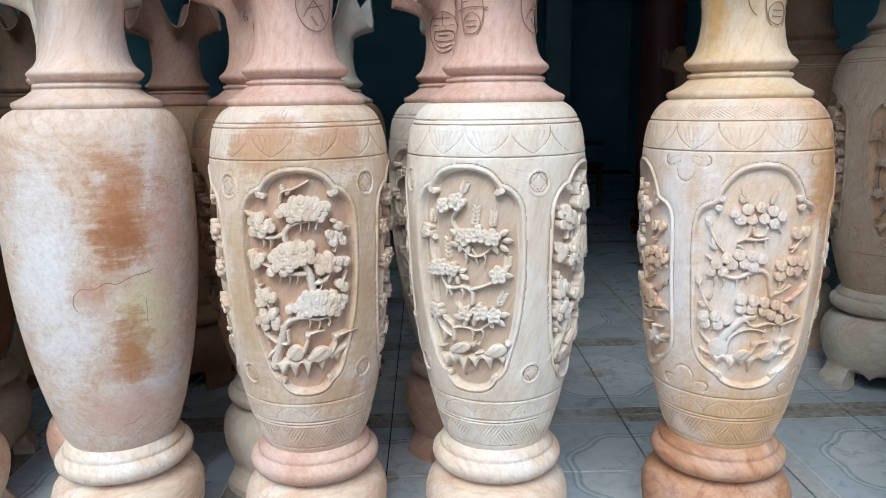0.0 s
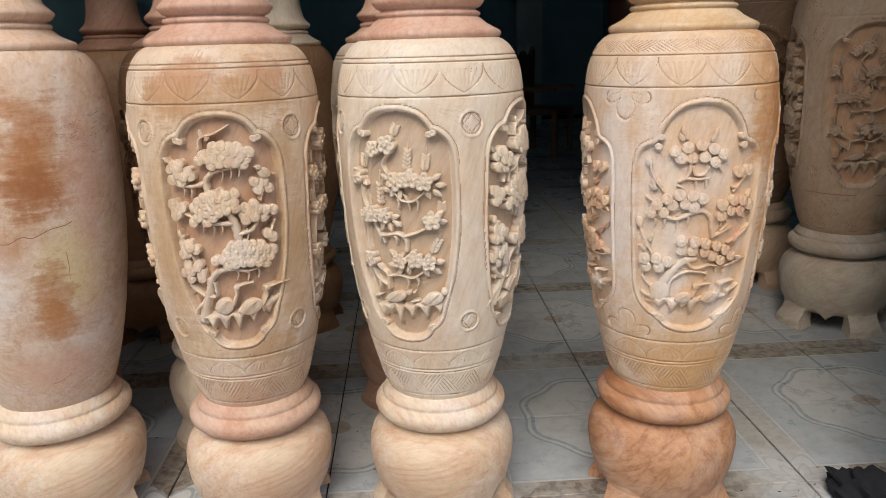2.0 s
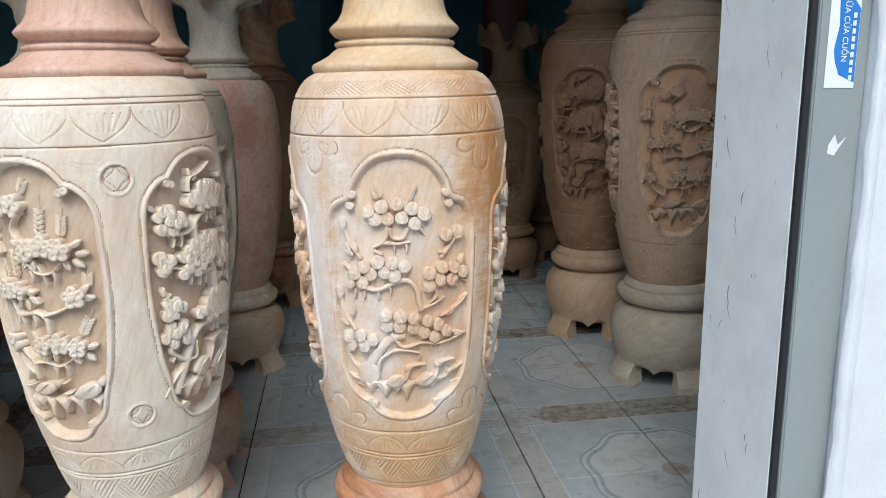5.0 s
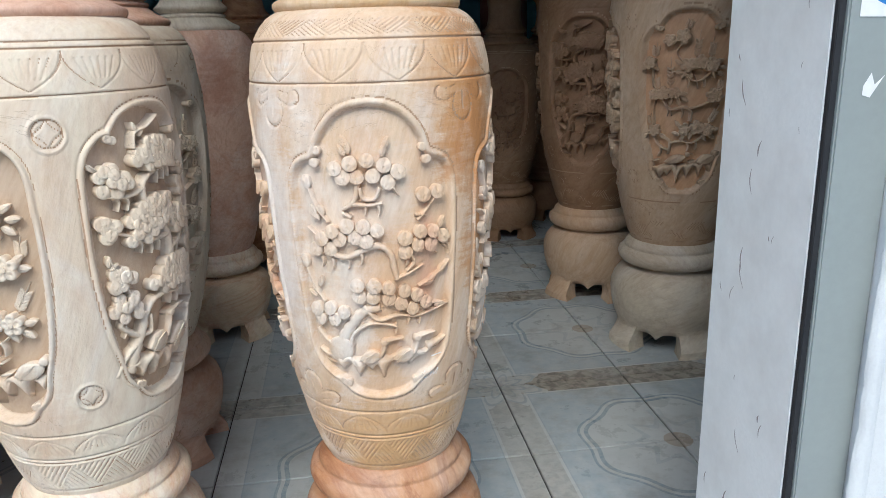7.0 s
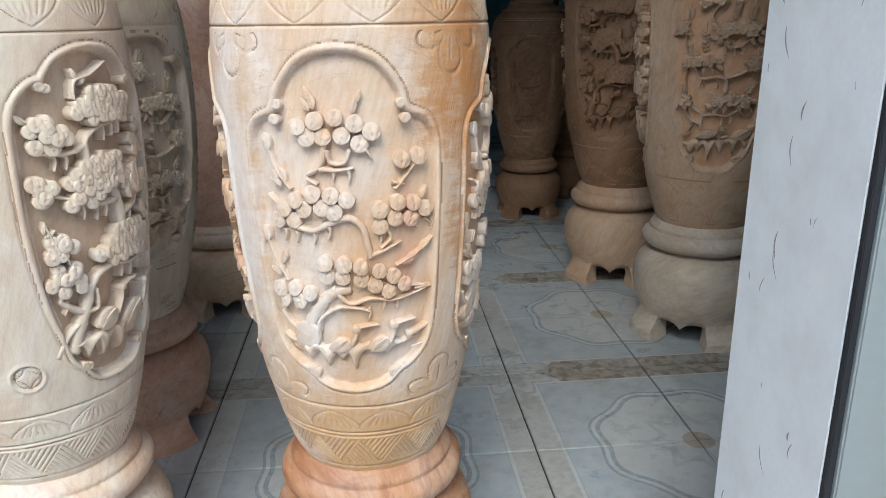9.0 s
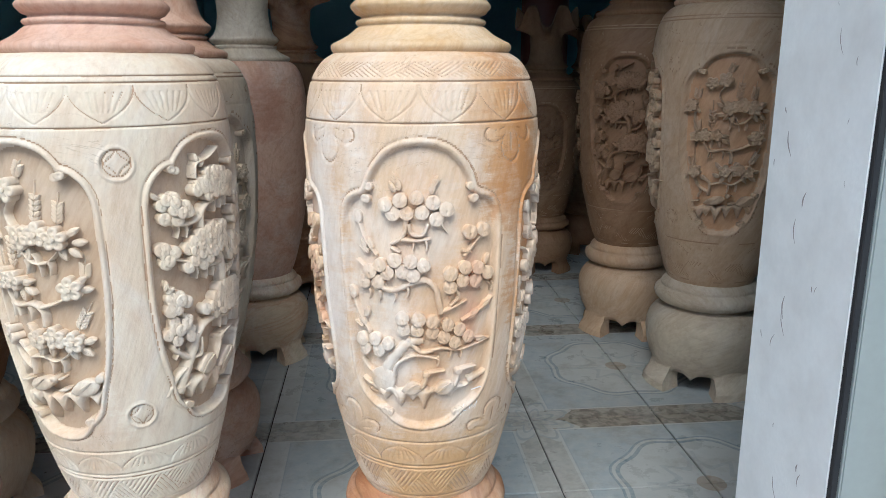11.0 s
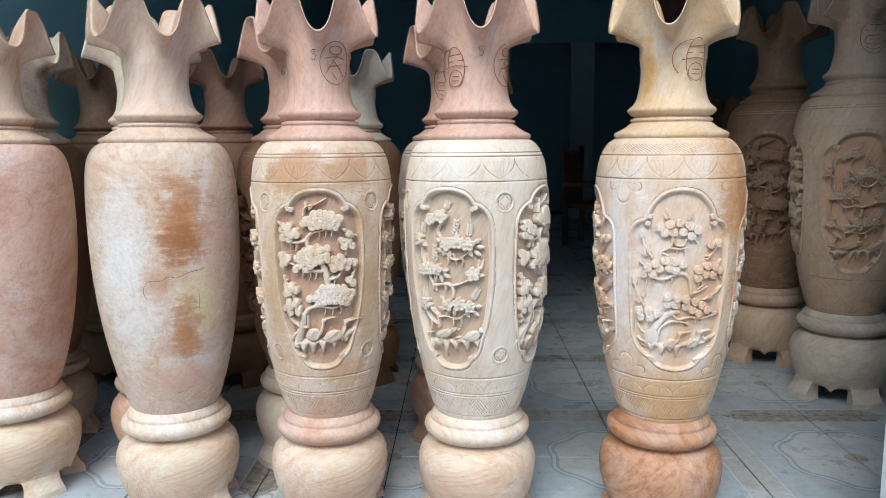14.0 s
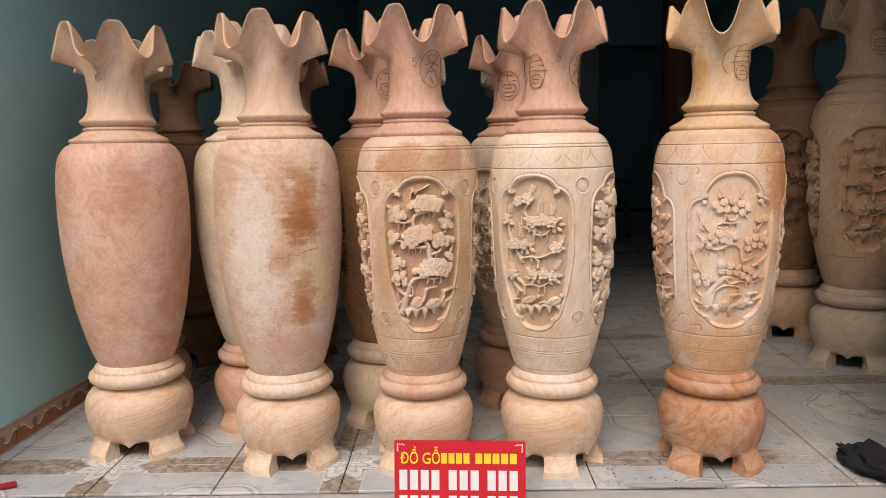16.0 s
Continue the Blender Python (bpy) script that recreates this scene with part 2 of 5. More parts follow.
M_BLACK = painted("matt_black", (0.02, 0.02, 0.022), (0.035, 0.035, 0.035), 0.7, 20, 0.5)
M_CLOTH = painted("black_cloth", (0.012, 0.013, 0.016), (0.022, 0.022, 0.025), 0.95, 30, 0.5, 0.5)
M_CEMENT = painted("cement", (0.42, 0.42, 0.41), (0.30, 0.30, 0.29), 0.9, 8.0, 0.6, 0.6)
M_GROUT = painted("dark_grout", (0.035, 0.033, 0.032), (0.09, 0.085, 0.08), 0.9, 6.0, 0.7, 0.4)
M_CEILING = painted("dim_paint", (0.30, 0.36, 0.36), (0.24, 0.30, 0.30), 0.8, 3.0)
M_RED_SIGN = painted("red_print", (0.62, 0.02, 0.03), (0.52, 0.015, 0.025), 0.35, 6.0, 0.3, 0.02)
M_YELLOW = painted("yellow_print", (0.85, 0.66, 0.04), (0.8, 0.6, 0.04), 0.4, 6.0, 0.2, 0.02)
M_WHITE_PRINT = painted("white_print", (0.82, 0.80, 0.79), (0.76, 0.74, 0.73), 0.4, 6.0, 0.2, 0.02)
M_BLUE = painted("blue_print", (0.04, 0.19, 0.52), (0.10, 0.28, 0.60), 0.4, 20.0, 0.4, 0.02)
M_REDWOOD = painted("red_brown_paint", (0.24, 0.07, 0.05), (0.18, 0.05, 0.04), 0.4, 5.0)
# post paint lightened to stand in for light from the back room
M_POST = painted("lightened_green_paint", (0.70, 0.75, 0.69), (0.58, 0.64, 0.58), 0.7, 4.0)
M_PEN = painted("red_plastic", (0.50, 0.02, 0.05), (0.42, 0.02, 0.04), 0.3, 9.0, 0.2)


# ---- mesh helpers ----
def mesh_object(name, verts, faces, material, parent=None, smooth=True, label=""):
    me = bpy.data.meshes.new(name)
    me.from_pydata([tuple(v) for v in verts], [], [tuple(f) for f in faces])
    me.polygons.foreach_set("use_smooth", [smooth] * len(me.polygons))
    me.materials.append(material)
    me.update()
    ob = new(name, me)
    ob.parent = parent
    if label:
        ob["label"] = label
    return ob


def part(name, bm, material, parent=None, label="", smooth=False):
    me = bpy.data.meshes.new(name)
    bm.normal_update()
    bm.to_mesh(me)
    bm.free()
    me.materials.append(material)
    me.polygons.foreach_set("use_smooth", [smooth] * len(me.polygons))
    ob = new(name, me)
    ob.parent = parent
    if label:
        ob["label"] = label
    return ob


def box(x0, x1, y0, y1, z0, z1, bevel=0.0):
    bm = bmesh.new()
    m = Matrix.LocRotScale(((x0 + x1) / 2, (y0 + y1) / 2, (z0 + z1) / 2), None, (x1 - x0, y1 - y0, z1 - z0))
    bmesh.ops.create_cube(bm, size=1, matrix=m)
    if bevel:
        bmesh.ops.bevel(bm, geom=bm.edges[:], offset=bevel, segments=2, affect="EDGES")
    return bm


def structure(name, bm, material, label, category):
    return tagged(part(name, bm, material), label, category, kind="structure")


# ---- the room ----
LEFT, RIGHT, BACK, TOP, FACE, SILL = -1.798, 2.75, 11.6, 3.3, 1.25, 1.485
structure("ground", box(-60, 60, -60, FACE - 0.02, -0.45, -0.16), M_CEMENT, "grey cement street in front of the shop", "ground")
# added out of view: holds back low sky light from the shop
structure("sky_blocker", box(-30, 30, -9.2, -8.8, -0.2, 7.0), M_PLASTER, "plain wall across the street", "wall")
structure("doorstep", box(LEFT - 0.3, 1.176, 0.90, SILL + 0.06, -0.17, -0.012, 0.004), M_CEMENT, "pale grey cement doorstep along the shop floor", "step")
structure("floor", box(LEFT, RIGHT, SILL + 0.062, BACK, -0.2, -0.006), M_GROUT, "cement bed with dark joints under the tiles", "floor")
structure("wall_west", box(LEFT - 0.2, LEFT, FACE - 0.03, BACK, -0.2, TOP), M_TEAL, "teal painted side wall of the shop", "wall")
structure("wall_east", box(RIGHT, RIGHT + 0.2, FACE + 0.22, BACK, -0.2, TOP), M_TEAL, "teal painted side wall behind the vases", "wall")
structure("wall_north", box(LEFT - 0.2, RIGHT + 0.2, BACK, BACK + 0.2, -0.2, TOP), M_TEAL, "dim teal back wall of the deep shop", "wall")
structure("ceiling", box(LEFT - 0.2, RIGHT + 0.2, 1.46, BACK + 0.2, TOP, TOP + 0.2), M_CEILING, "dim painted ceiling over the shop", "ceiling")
structure("wall_front", box(1.2585, 5.2, FACE - 0.029, FACE + 0.2, -0.3, TOP + 0.4), M_PLASTER, "rough white plaster wall beside the shutter opening", "wall")
structure("wall_header", box(LEFT - 0.2, 1.2585, FACE - 0.028, FACE + 0.2, 2.75, TOP + 0.4), M_PLASTER, "white plaster lintel over the shop opening", "wall")

# ---- vases ----
# proportions: the drawn heights of the pieces and the true ones, and the girth
DRAWN = (0.0, 0.045, 0.11, 0.196, 0.24, 0.272, 0.452, 0.964, 1.103, 1.181, 1.275, 1.44, 1.54)
TRUE = (0.0, 0.050, 0.163, 0.248, 0.291, 0.322, 0.487, 0.961, 1.090, 1.160, 1.250, 1.395, 1.490)
GIRTH = 0.935


def girth_at(z):
    """True radius of the belly at a true height."""
    return GIRTH * float(np.interp(float(np.interp(z, TRUE, DRAWN)), FINE[:, 1], FINE[:, 0]))


def proportioned(verts):
    v = np.array(verts, float)
    return np.column_stack([v[:, 0] * GIRTH, v[:, 1] * GIRTH, np.interp(v[:, 2], DRAWN, TRUE)])


def mesh_data(name, verts, faces, smooth=True):
    verts = proportioned(verts)
    me = bpy.data.meshes.new(name)
    me.from_pydata([tuple(v) for v in verts], [], [tuple(int(i) for i in f) for f in faces])
    me.polygons.foreach_set("use_smooth", [smooth] * len(me.polygons))
    me.update()
    return me



PROFILE = [(0.128, 0.272), (0.131, 0.279), (0.143, 0.305), (0.160, 0.362), (0.171, 0.407), (0.181, 0.452), (0.192, 0.510),
           (0.206, 0.607), (0.215, 0.70), (0.2195, 0.79), (0.2205, 0.87), (0.2185, 0.95), (0.213, 1.01), (0.205, 1.048),
           (0.193, 1.074), (0.178, 1.092), (0.160, 1.103)]


def radius(z):
    return float(np.interp(z, [p[1] for p in PROFILE], [p[0] for p in PROFILE]))


def smooth_profile(points, n):
    """n points along a Catmull-Rom line through the given ones."""
    p = np.array([points[0]] + list(points) + [points[-1]], float)
    out = []
    for s in np.linspace(0, len(points) - 1.0001, n):
        i, f = int(s), s - int(s)
        a, b, c, d = p[i], p[i + 1], p[i + 2], p[i + 3]
        out.append(0.5 * (2 * b + (c - a) * f + (2 * a - 5 * b + 4 * c - d) * f * f + (3 * b - a - 3 * c + d) * f ** 3))
    return np.array(out)


FINE = smooth_profile(PROFILE, 400)


def radii(z):
    return np.interp(z, FINE[:, 1], FINE[:, 0])


def revolve(points, segments=96):
    """Vertices and faces of a turned piece from (radius, height) pairs, closed at both ends."""
    verts, faces = [], []
    a = np.linspace(0, 2 * math.pi, segments, endpoint=False)
    for r, z in points:
        verts += [(r * math.cos(t), r * math.sin(t), z) for t in a]
    n = len(points)
    for i in range(n - 1):
        for j in range(segments):
            k = (j + 1) % segments
            faces.append((i * segments + j, i * segments + k, (i + 1) * segments + k, (i + 1) * segments + j))
    faces.append(tuple(range(segments))[::-1])
    faces.append(tuple((n - 1) * segments + j for j in range(segments)))
    return verts, faces


# panel outline, half of it, from the foot to the crown: (share of half width, height)
OGEE = [(0.0, 0.452), (0.30, 0.455), (0.47, 0.463), (0.56, 0.474), (0.62, 0.484), (0.72, 0.492), (0.82, 0.508), (0.89, 0.543), (1.0, 0.602), (1.05, 0.70),
        (1.02, 0.80), (1.0, 0.863), (0.93, 0.895), (0.80, 0.914), (0.70, 0.921), (0.62, 0.921), (0.585, 0.930), (0.44, 0.950), (0.22, 0.961), (0.0, 0.964)]
ARCH = [(0.0, 0.458), (0.30, 0.462), (0.50, 0.471), (0.60, 0.484), (0.68, 0.492), (0.86, 0.503), (1.01, 0.524), (1.08, 0.56), (1.06, 0.631), (1.02, 0.74),
        (1.0, 0.82), (0.98, 0.846), (0.92, 0.864), (0.82, 0.873), (0.73, 0.877), (0.665, 0.884), (0.635, 0.893), (0.60, 0.907), (0.51, 0.927), (0.37, 0.946), (0.19, 0.957), (0.0, 0.960)]
HALF_OGEE, HALF_ARCH = 0.127, 0.136
BODY_R = 0.215


def outline_polygon(half):
    pts = smooth_profile(half, 90)
    wide = HALF_OGEE if half is OGEE else HALF_ARCH
    right = np.column_stack([pts[:, 0] * wide * np.interp(pts[:, 1], (0.45, 0.78, 0.97), (0.86, 1.0, 1.0)), pts[:, 1]])
    left = right[::-1] * (-1, 1)
    return np.vstack([right, left[1:-1]])


def signed_distance(poly, u, v):
    """Distance from the outline, negative inside."""
    best = np.full(u.shape, 9.0)
    inside = np.zeros(u.shape, bool)
    for (ax, ay), (bx, by) in zip(poly, np.roll(poly, -1, 0)):
        dx, dy = bx - ax, by - ay
        f = np.clip(((u - ax) * dx + (v - ay) * dy) / (dx * dx + dy * dy + 1e-12), 0, 1)
        best = np.minimum(best, np.hypot(u - ax - f * dx, v - ay - f * dy))
        cross = (ay > v) != (by > v)
        inside ^= cross & (u < (bx - ax) * (v - ay) / (by - ay + 1e-12) + ax)
    return np.where(inside, -best, best)


def groove(d, width=0.0016):
    return np.exp(-(d / width) ** 2)


def carved_body(poly, depth, bands, chevrons, nt, nz):
    """Height map of the turned and carved belly: sunk panels with a raised bead, cut lines, lotus bands, coins."""
    a = np.linspace(0, 2 * math.pi, nt, endpoint=False)
    z = np.concatenate([np.linspace(0.272, 0.44, int(nz * 0.24), endpoint=False), np.linspace(0.44, 0.98, int(nz * 0.52), endpoint=False), np.linspace(0.98, 1.103, int(nz * 0.24))])
    A, Z = np.meshgrid(a, z)
    u = ((A + math.pi / 4) % (math.pi / 2) - math.pi / 4) * BODY_R
    h = np.zeros(A.shape)
    sel = (Z > 0.43) & (Z < 0.985)
    d = np.full(A.shape, 9.0)
    d[sel] = signed_distance(poly, u[sel], Z[sel])
    s = np.clip((-d + 0.0005) / 0.0036, 0, 1)
    h -= depth * s * s * (3 - 2 * s)
    h += 0.0030 * np.exp(-((d - 0.0052) / 0.0036) ** 4) - 0.0026 * groove(d - 0.0110, 0.0018)
    for zz in bands:
        h -= 0.0034 * groove(Z - zz, 0.0016)
    # coins between the panels, or sprays of petals
    w = ((A % (math.pi / 2)) - math.pi / 4) * BODY_R
    for zc, way in ((0.986, -1), (0.430, 1)) if chevrons else ():
        x, y = w * radius(zc) / BODY_R / 1.25, way * (Z - zc)
        rr, ph = np.hypot(x, y), np.arctan2(y, x)
        spray = 0.018 + 0.042 * np.abs(np.cos(2.5 * (ph - math.pi / 2))) ** 0.7 * (0.55 + 0.45 * np.clip(np.sin(ph), 0, 1))
        h -= np.where(y > 0.002, 0.0030 * groove(rr - spray, 0.0022) + 0.0022 * np.exp(-(np.sin(2.5 * (ph - math.pi / 2)) * rr / 0.0016) ** 2) * (rr > 0.012) * (rr < spray * 0.7), 0)
    for zc, rc in () if chevrons else ((0.932, 0.0265), (0.49, 0.024)):
        x, y = w * radius(zc) / BODY_R, Z - zc
        rr = np.hypot(x, y)
        h += 0.0026 * np.exp(-((rr - rc) / 0.0024) ** 2) - 0.0030 * groove(rr - rc + 0.0050, 0.0018)
        star = (np.abs(x) ** 0.667 + np.abs(y) ** 0.667 + 1e-9) ** 1.5 - rc * 0.95
        h -= np.where(rr < rc * 0.80, 0.0028 * groove(star, 0.0026), 0)
    # lotus petals cut in two bands
    for z0, z1, count in ((0.994, 1.052, 13), (0.372, 0.412, 12)):
        f = (A * count / (2 * math.pi)) % 1 - 0.5
        t = np.clip((Z - z0) / (z1 - z0), 0, 1)
        inb = ((Z > z0) & (Z < z1)).astype(float)
        edge = 0.5 * (1 - (1 - t) ** 2.2) if z0 > 0.9 else 0.5 * (1 - t ** 2.2)
        h -= inb * 0.0021 * np.exp(-((np.abs(f) - edge) / 0.022) ** 2)
        for k in (-0.27, -0.16, -0.05, 0.06, 0.17, 0.28):
            tt = t if z0 > 0.9 else 1 - t
            h -= inb * 0.0017 * np.exp(-((f - k * (0.35 + tt)) / 0.014) ** 2) * ((tt > 0.3) & (tt < 0.82))
    # hatched chevrons round the foot, and round the shoulder where the vase has them
    for z0, z1, count in ((0.298, 0.352, 13),) + (((1.062, 1.086, 14),) if chevrons else ()):
        f = (A * count / (2 * math.pi)) % 1
        t = (Z - z0) / (z1 - z0)
        inb = ((t > 0) & (t < 1)).astype(float)
        tri = np.abs(2 * f - 1)
        up = tri > t
        ph = np.where(up, (f * 2 + t), (f * 2 - t)) * 4.0
        h -= inb * 0.0024 * np.exp(-(((ph % 1) - 0.5) / 0.16) ** 2)
    # hand-tool waviness
    h += 0.0007 * np.sin(A * 7 + Z * 23) * np.sin(Z * 41 + A * 3)
    R = radii(Z) + h
    verts = np.column_stack([(R * np.cos(A)).ravel(), (R * np.sin(A)).ravel(), Z.ravel()])
    i, j = np.meshgrid(np.arange(len(z) - 1), np.arange(nt), indexing="ij")
    k = (j + 1) % nt
    faces = np.column_stack([(i * nt + j).ravel(), (i * nt + k).ravel(), ((i + 1) * nt + k).ravel(), ((i + 1) * nt + j).ravel()])
    # faces in cut lines take the third material, which paints their shade
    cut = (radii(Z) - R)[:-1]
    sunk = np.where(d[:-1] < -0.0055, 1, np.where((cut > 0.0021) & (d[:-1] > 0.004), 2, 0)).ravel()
    return verts, faces, sunk


def plain_body():
    pts = smooth_profile(PROFILE, 90)
    return revolve([tuple(p) for p in pts], 128)


def neck_piece():
    """Collar, double ring and waisted neck up to where the mouth begins to flare."""
    pts = [(0.150, 1.098), (0.160, 1.102), (0.1645, 1.109), (0.165, 1.116), (0.160, 1.1205), (0.148, 1.126), (0.132, 1.135), (0.119, 1.146),
           (0.113, 1.150), (0.117, 1.1525), (0.119, 1.157), (0.116, 1.161), (0.1085, 1.163), (0.1085, 1.167), (0.118, 1.171), (0.1265, 1.181),
           (0.1275, 1.186), (0.123, 1.191), (0.111, 1.201), (0.102, 1.216), (0.096, 1.24), (0.0915, 1.275), (0.0920, 1.305), (0.0960, 1.335)]
    return revolve(pts, 240)


def neck_and_mouth():
    v1, f1 = neck_piece()
    v2, f2 = mouth_piece()
    n = len(v1)
    return v1 + v2, f1[:-1] + [tuple(i + n for i in f) for f in f2]


def mouth_piece(lobes=6):
    """Wavy flared mouth with thickness: the lip dips where it flares and rises between."""
    nt, ns = 240, 26
    verts, faces = [], []
    for side in (0, 1):
        for i in range(ns):
            s = i / (ns - 1)
            for j in range(nt):
                t = 2 * math.pi * j / nt
                c = math.cos(lobes * t)
                c = math.tanh(1.1 * c) / math.tanh(1.1) + 0.24 * (1 - c * c)
                zt = 1.466 + 0.063 * c
                rt = 0.186 - 0.013 * c
                bend = 2.3 - 0.1 * c
                r = 0.0960 + (rt - 0.0960) * s ** bend
                z = 1.335 + (zt - 1.335) * (s ** (0.84 + 0.04 * c))
                if side:
                    r -= 0.0125 * (1 - 0.22 * s)
                    z += 0.004 * s * (1 - c * 0.5)
                verts.append((r * math.cos(t), r * math.sin(t), z))
    n = ns * nt
    for i in range(ns - 1):
        for j in range(nt):
            k = (j + 1) % nt
            a, b, c, d = i * nt + j, i * nt + k, (i + 1) * nt + k, (i + 1) * nt + j
            faces.append((a, b, c, d))
            faces.append((n + d, n + c, n + b, n + a))
    for j in range(nt):
        k = (j + 1) % nt
        top = (ns - 1) * nt
        faces.append((top + j, top + k, n + top + k, n + top + j))
    return verts, faces


def ring_piece():
    """Bead and cove between belly and stand."""
    pts = [(0.118, 0.196), (0.140, 0.198), (0.155, 0.204), (0.1645, 0.214), (0.168, 0.226), (0.165, 0.237), (0.1565, 0.2445), (0.149, 0.2475), (0.1465, 0.250),
           (0.1485, 0.2535), (0.1465, 0.259), (0.140, 0.267), (0.1345, 0.272), (0.133, 0.2745), (0.118, 0.276)]
    return revolve(pts, 96)


def stand_piece():
    """Round-bellied stand with an apron scalloped between four feet."""
    nt = 192
    prof = [(0.112, 0.2005), (0.128, 0.199), (0.135, 0.194), (0.1365, 0.1885), (0.1475, 0.187), (0.1525, 0.182), (0.165, 0.173), (0.179, 0.156), (0.187, 0.133),
            (0.1885, 0.112), (0.184, 0.090), (0.174, 0.070), (0.163, 0.058), (0.157, 0.050), (0.156, 0.044)]
    verts, faces = [], []
    for r, z in prof:
        for j in range(nt):
            t = 2 * math.pi * j / nt
            zz = z
            if z < 0.06:
                zz = z - 0.004 + 0.014 * abs(math.sin(6 * t)) ** 0.7 * (1 if z < 0.05 else 0.45)
            verts.append((r * math.cos(t), r * math.sin(t), zz))
    for j in range(nt):
        t = 2 * math.pi * j / nt
        verts.append((0.135 * math.cos(t), 0.135 * math.sin(t), 0.052))
    rows = len(prof) + 1
    for i in range(rows - 1):
        for j in range(nt):
            k = (j + 1) % nt
            faces.append((i * nt + k, i * nt + j, (i + 1) * nt + j, (i + 1) * nt + k))
    faces.append(tuple(range(nt)))
    faces.append(tuple((rows - 1) * nt + j for j in range(nt))[::-1])
    return verts, faces


def foot_piece():
    """One curved block foot, flaring outward to the floor, sawn square at its flanks."""
    na, nz = 15, 9
    half = radians(21)
    verts, faces = [], []
    zs = np.linspace(0.0, 0.072, nz)
    ro = np.interp(zs, (0, 0.02, 0.040, 0.055, 0.072), (0.190, 0.188, 0.172, 0.163, 0.167))
    for side in (0, 1):
        for i, z in enumerate(zs):
            flare = 1.0 - 0.10 * math.sin(math.pi * min(1, z / 0.06)) + (0.10 if z > 0.055 else 0)
            for j in range(na):
                t = (j / (na - 1) * 2 - 1) * half * flare
                r = ro[i] if side == 0 else 0.118
                verts.append((r * math.cos(t), r * math.sin(t), z))
    n = na * nz
    for i in range(nz - 1):
        for j in range(na - 1):
            a, b, c, d = i * na + j, i * na + j + 1, (i + 1) * na + j + 1, (i + 1) * na + j
            faces.append((a, b, c, d))
            faces.append((n + d, n + c, n + b, n + a))
        for j in (0, na - 1):
            a, d = i * na + j, (i + 1) * na + j
            faces.append((a, d, n + d, n + a) if j == 0 else (d, a, n + a, n + d))
    for j in range(na - 1):
        faces.append((j + 1, j, n + j, n + j + 1))
        t = (nz - 1) * na
        faces.append((t + j, t + j + 1, n + t + j + 1, n + t + j))
    return verts, faces


class Relief:
    """Collects carved shapes drawn on an unrolled panel, then bends them round the belly."""

    def __init__(self, top, span, crown, foot, heights, axis, girth, turn, seed):
        """Drawing heights, and at each of them the belly's axis, its half width in the drawing and the panel's turn in degrees."""
        self.t, self.s, self.crown, self.foot = top, span, crown, foot
        self.heights, self.axis, self.girth, self.turn = heights, axis, girth, turn
        self.groups = {}
        self.count = 0
        self.rng = random.Random(seed)

    def uv(self, x, y):
        z = self.crown - (y - self.t) / self.s * (self.crown - self.foot)
        axis, girth, turn = (float(np.interp(y, self.heights, v)) for v in (self.axis, self.girth, self.turn))
        return ((math.asin(max(-0.98, min(0.98, (x - axis) / girth))) - radians(turn)) * BODY_R, z)

    def size(self, d):
        return d / self.s * (self.crown - self.foot)

    def begin(self, group):
        """Start a carved piece of its own; its shapes are put under the key that is returned."""
        self.count += 1
        return (group, self.count)

    def put(self, group, pts, faces):
        v, f = self.groups.setdefault(group, ([], []))
        n = len(v)
        v += pts
        f += [tuple(i + n for i in q) for q in faces]

    def dome(self, group, u, z, a, b, rot, base, top, n=14, tilt=0.0, ridges=0, dish=0.0, point=0.0):
        group = self.begin(group) if isinstance(group, str) else group
        rings = (0.0, 0.40, 0.76, 0.94, 1.0, 0.84)
        drop = (0.0 + dish, 0.012 + dish * 0.4, 0.035, 0.09, 0.22, 1.0)
        pts, faces = [], []
        ca, sa = math.cos(rot), math.sin(rot)
        for i, (f, d) in enumerate(zip(rings, drop)):
            for j in range(n):
                t = 2 * math.pi * j / n
                x, y = a * f * math.cos(t), b * f * math.sin(t)
                if point:
                    y *= 1 - point * max(0, x / a) ** 2
                hh = top - (top - base) * d + tilt * y / max(b, 1e-6) * (1 if i < 5 else 0)
                if ridges and 0 < i < 4:
                    hh -= 0.0013 * (0.5 + 0.5 * math.cos(ridges * (x / a) * math.pi))
                pts.append((u + x * ca - y * sa, z + x * sa + y * ca, hh))
        for i in range(len(rings) - 1):
            for j in range(n):
                k = (j + 1) % n
                faces.append((i * n + j, (i + 1) * n + j, (i + 1) * n + k, i * n + k))
        self.put(group, pts, faces)

    def tube(self, group, line, r0, r1, h, floor, n=9, knots=True):
        """A branch along drawn points, round on top and standing on the ground of the panel."""
        group = self.begin(group) if isinstance(group, str) else group
        p = np.array([self.uv(x, y) for x, y in line])
        p = smooth_profile([tuple(q) for q in p], max(6, 7 * (len(line) - 1)))
        pts, faces = [], []
        m = len(p)
        for i in range(m):
            d = p[min(i + 1, m - 1)] - p[max(i - 1, 0)]
            d = d / (np.linalg.norm(d) + 1e-9)
            nx, ny = -d[1], d[0]
            f = i / (m - 1)
            r = r0 + (r1 - r0) * f
            if knots:
                r *= 1 + 0.16 * math.sin(i * 2.1 + r0 * 4000) + self.rng.uniform(-0.06, 0.06)
            for j in range(n):
                t = math.pi * j / (n - 1)
                off = math.cos(t) * r * 1.08
                hh = floor + (h - floor) * (math.sin(t) ** 0.55)
                pts.append((p[i][0] + nx * off, p[i][1] + ny * off, hh))
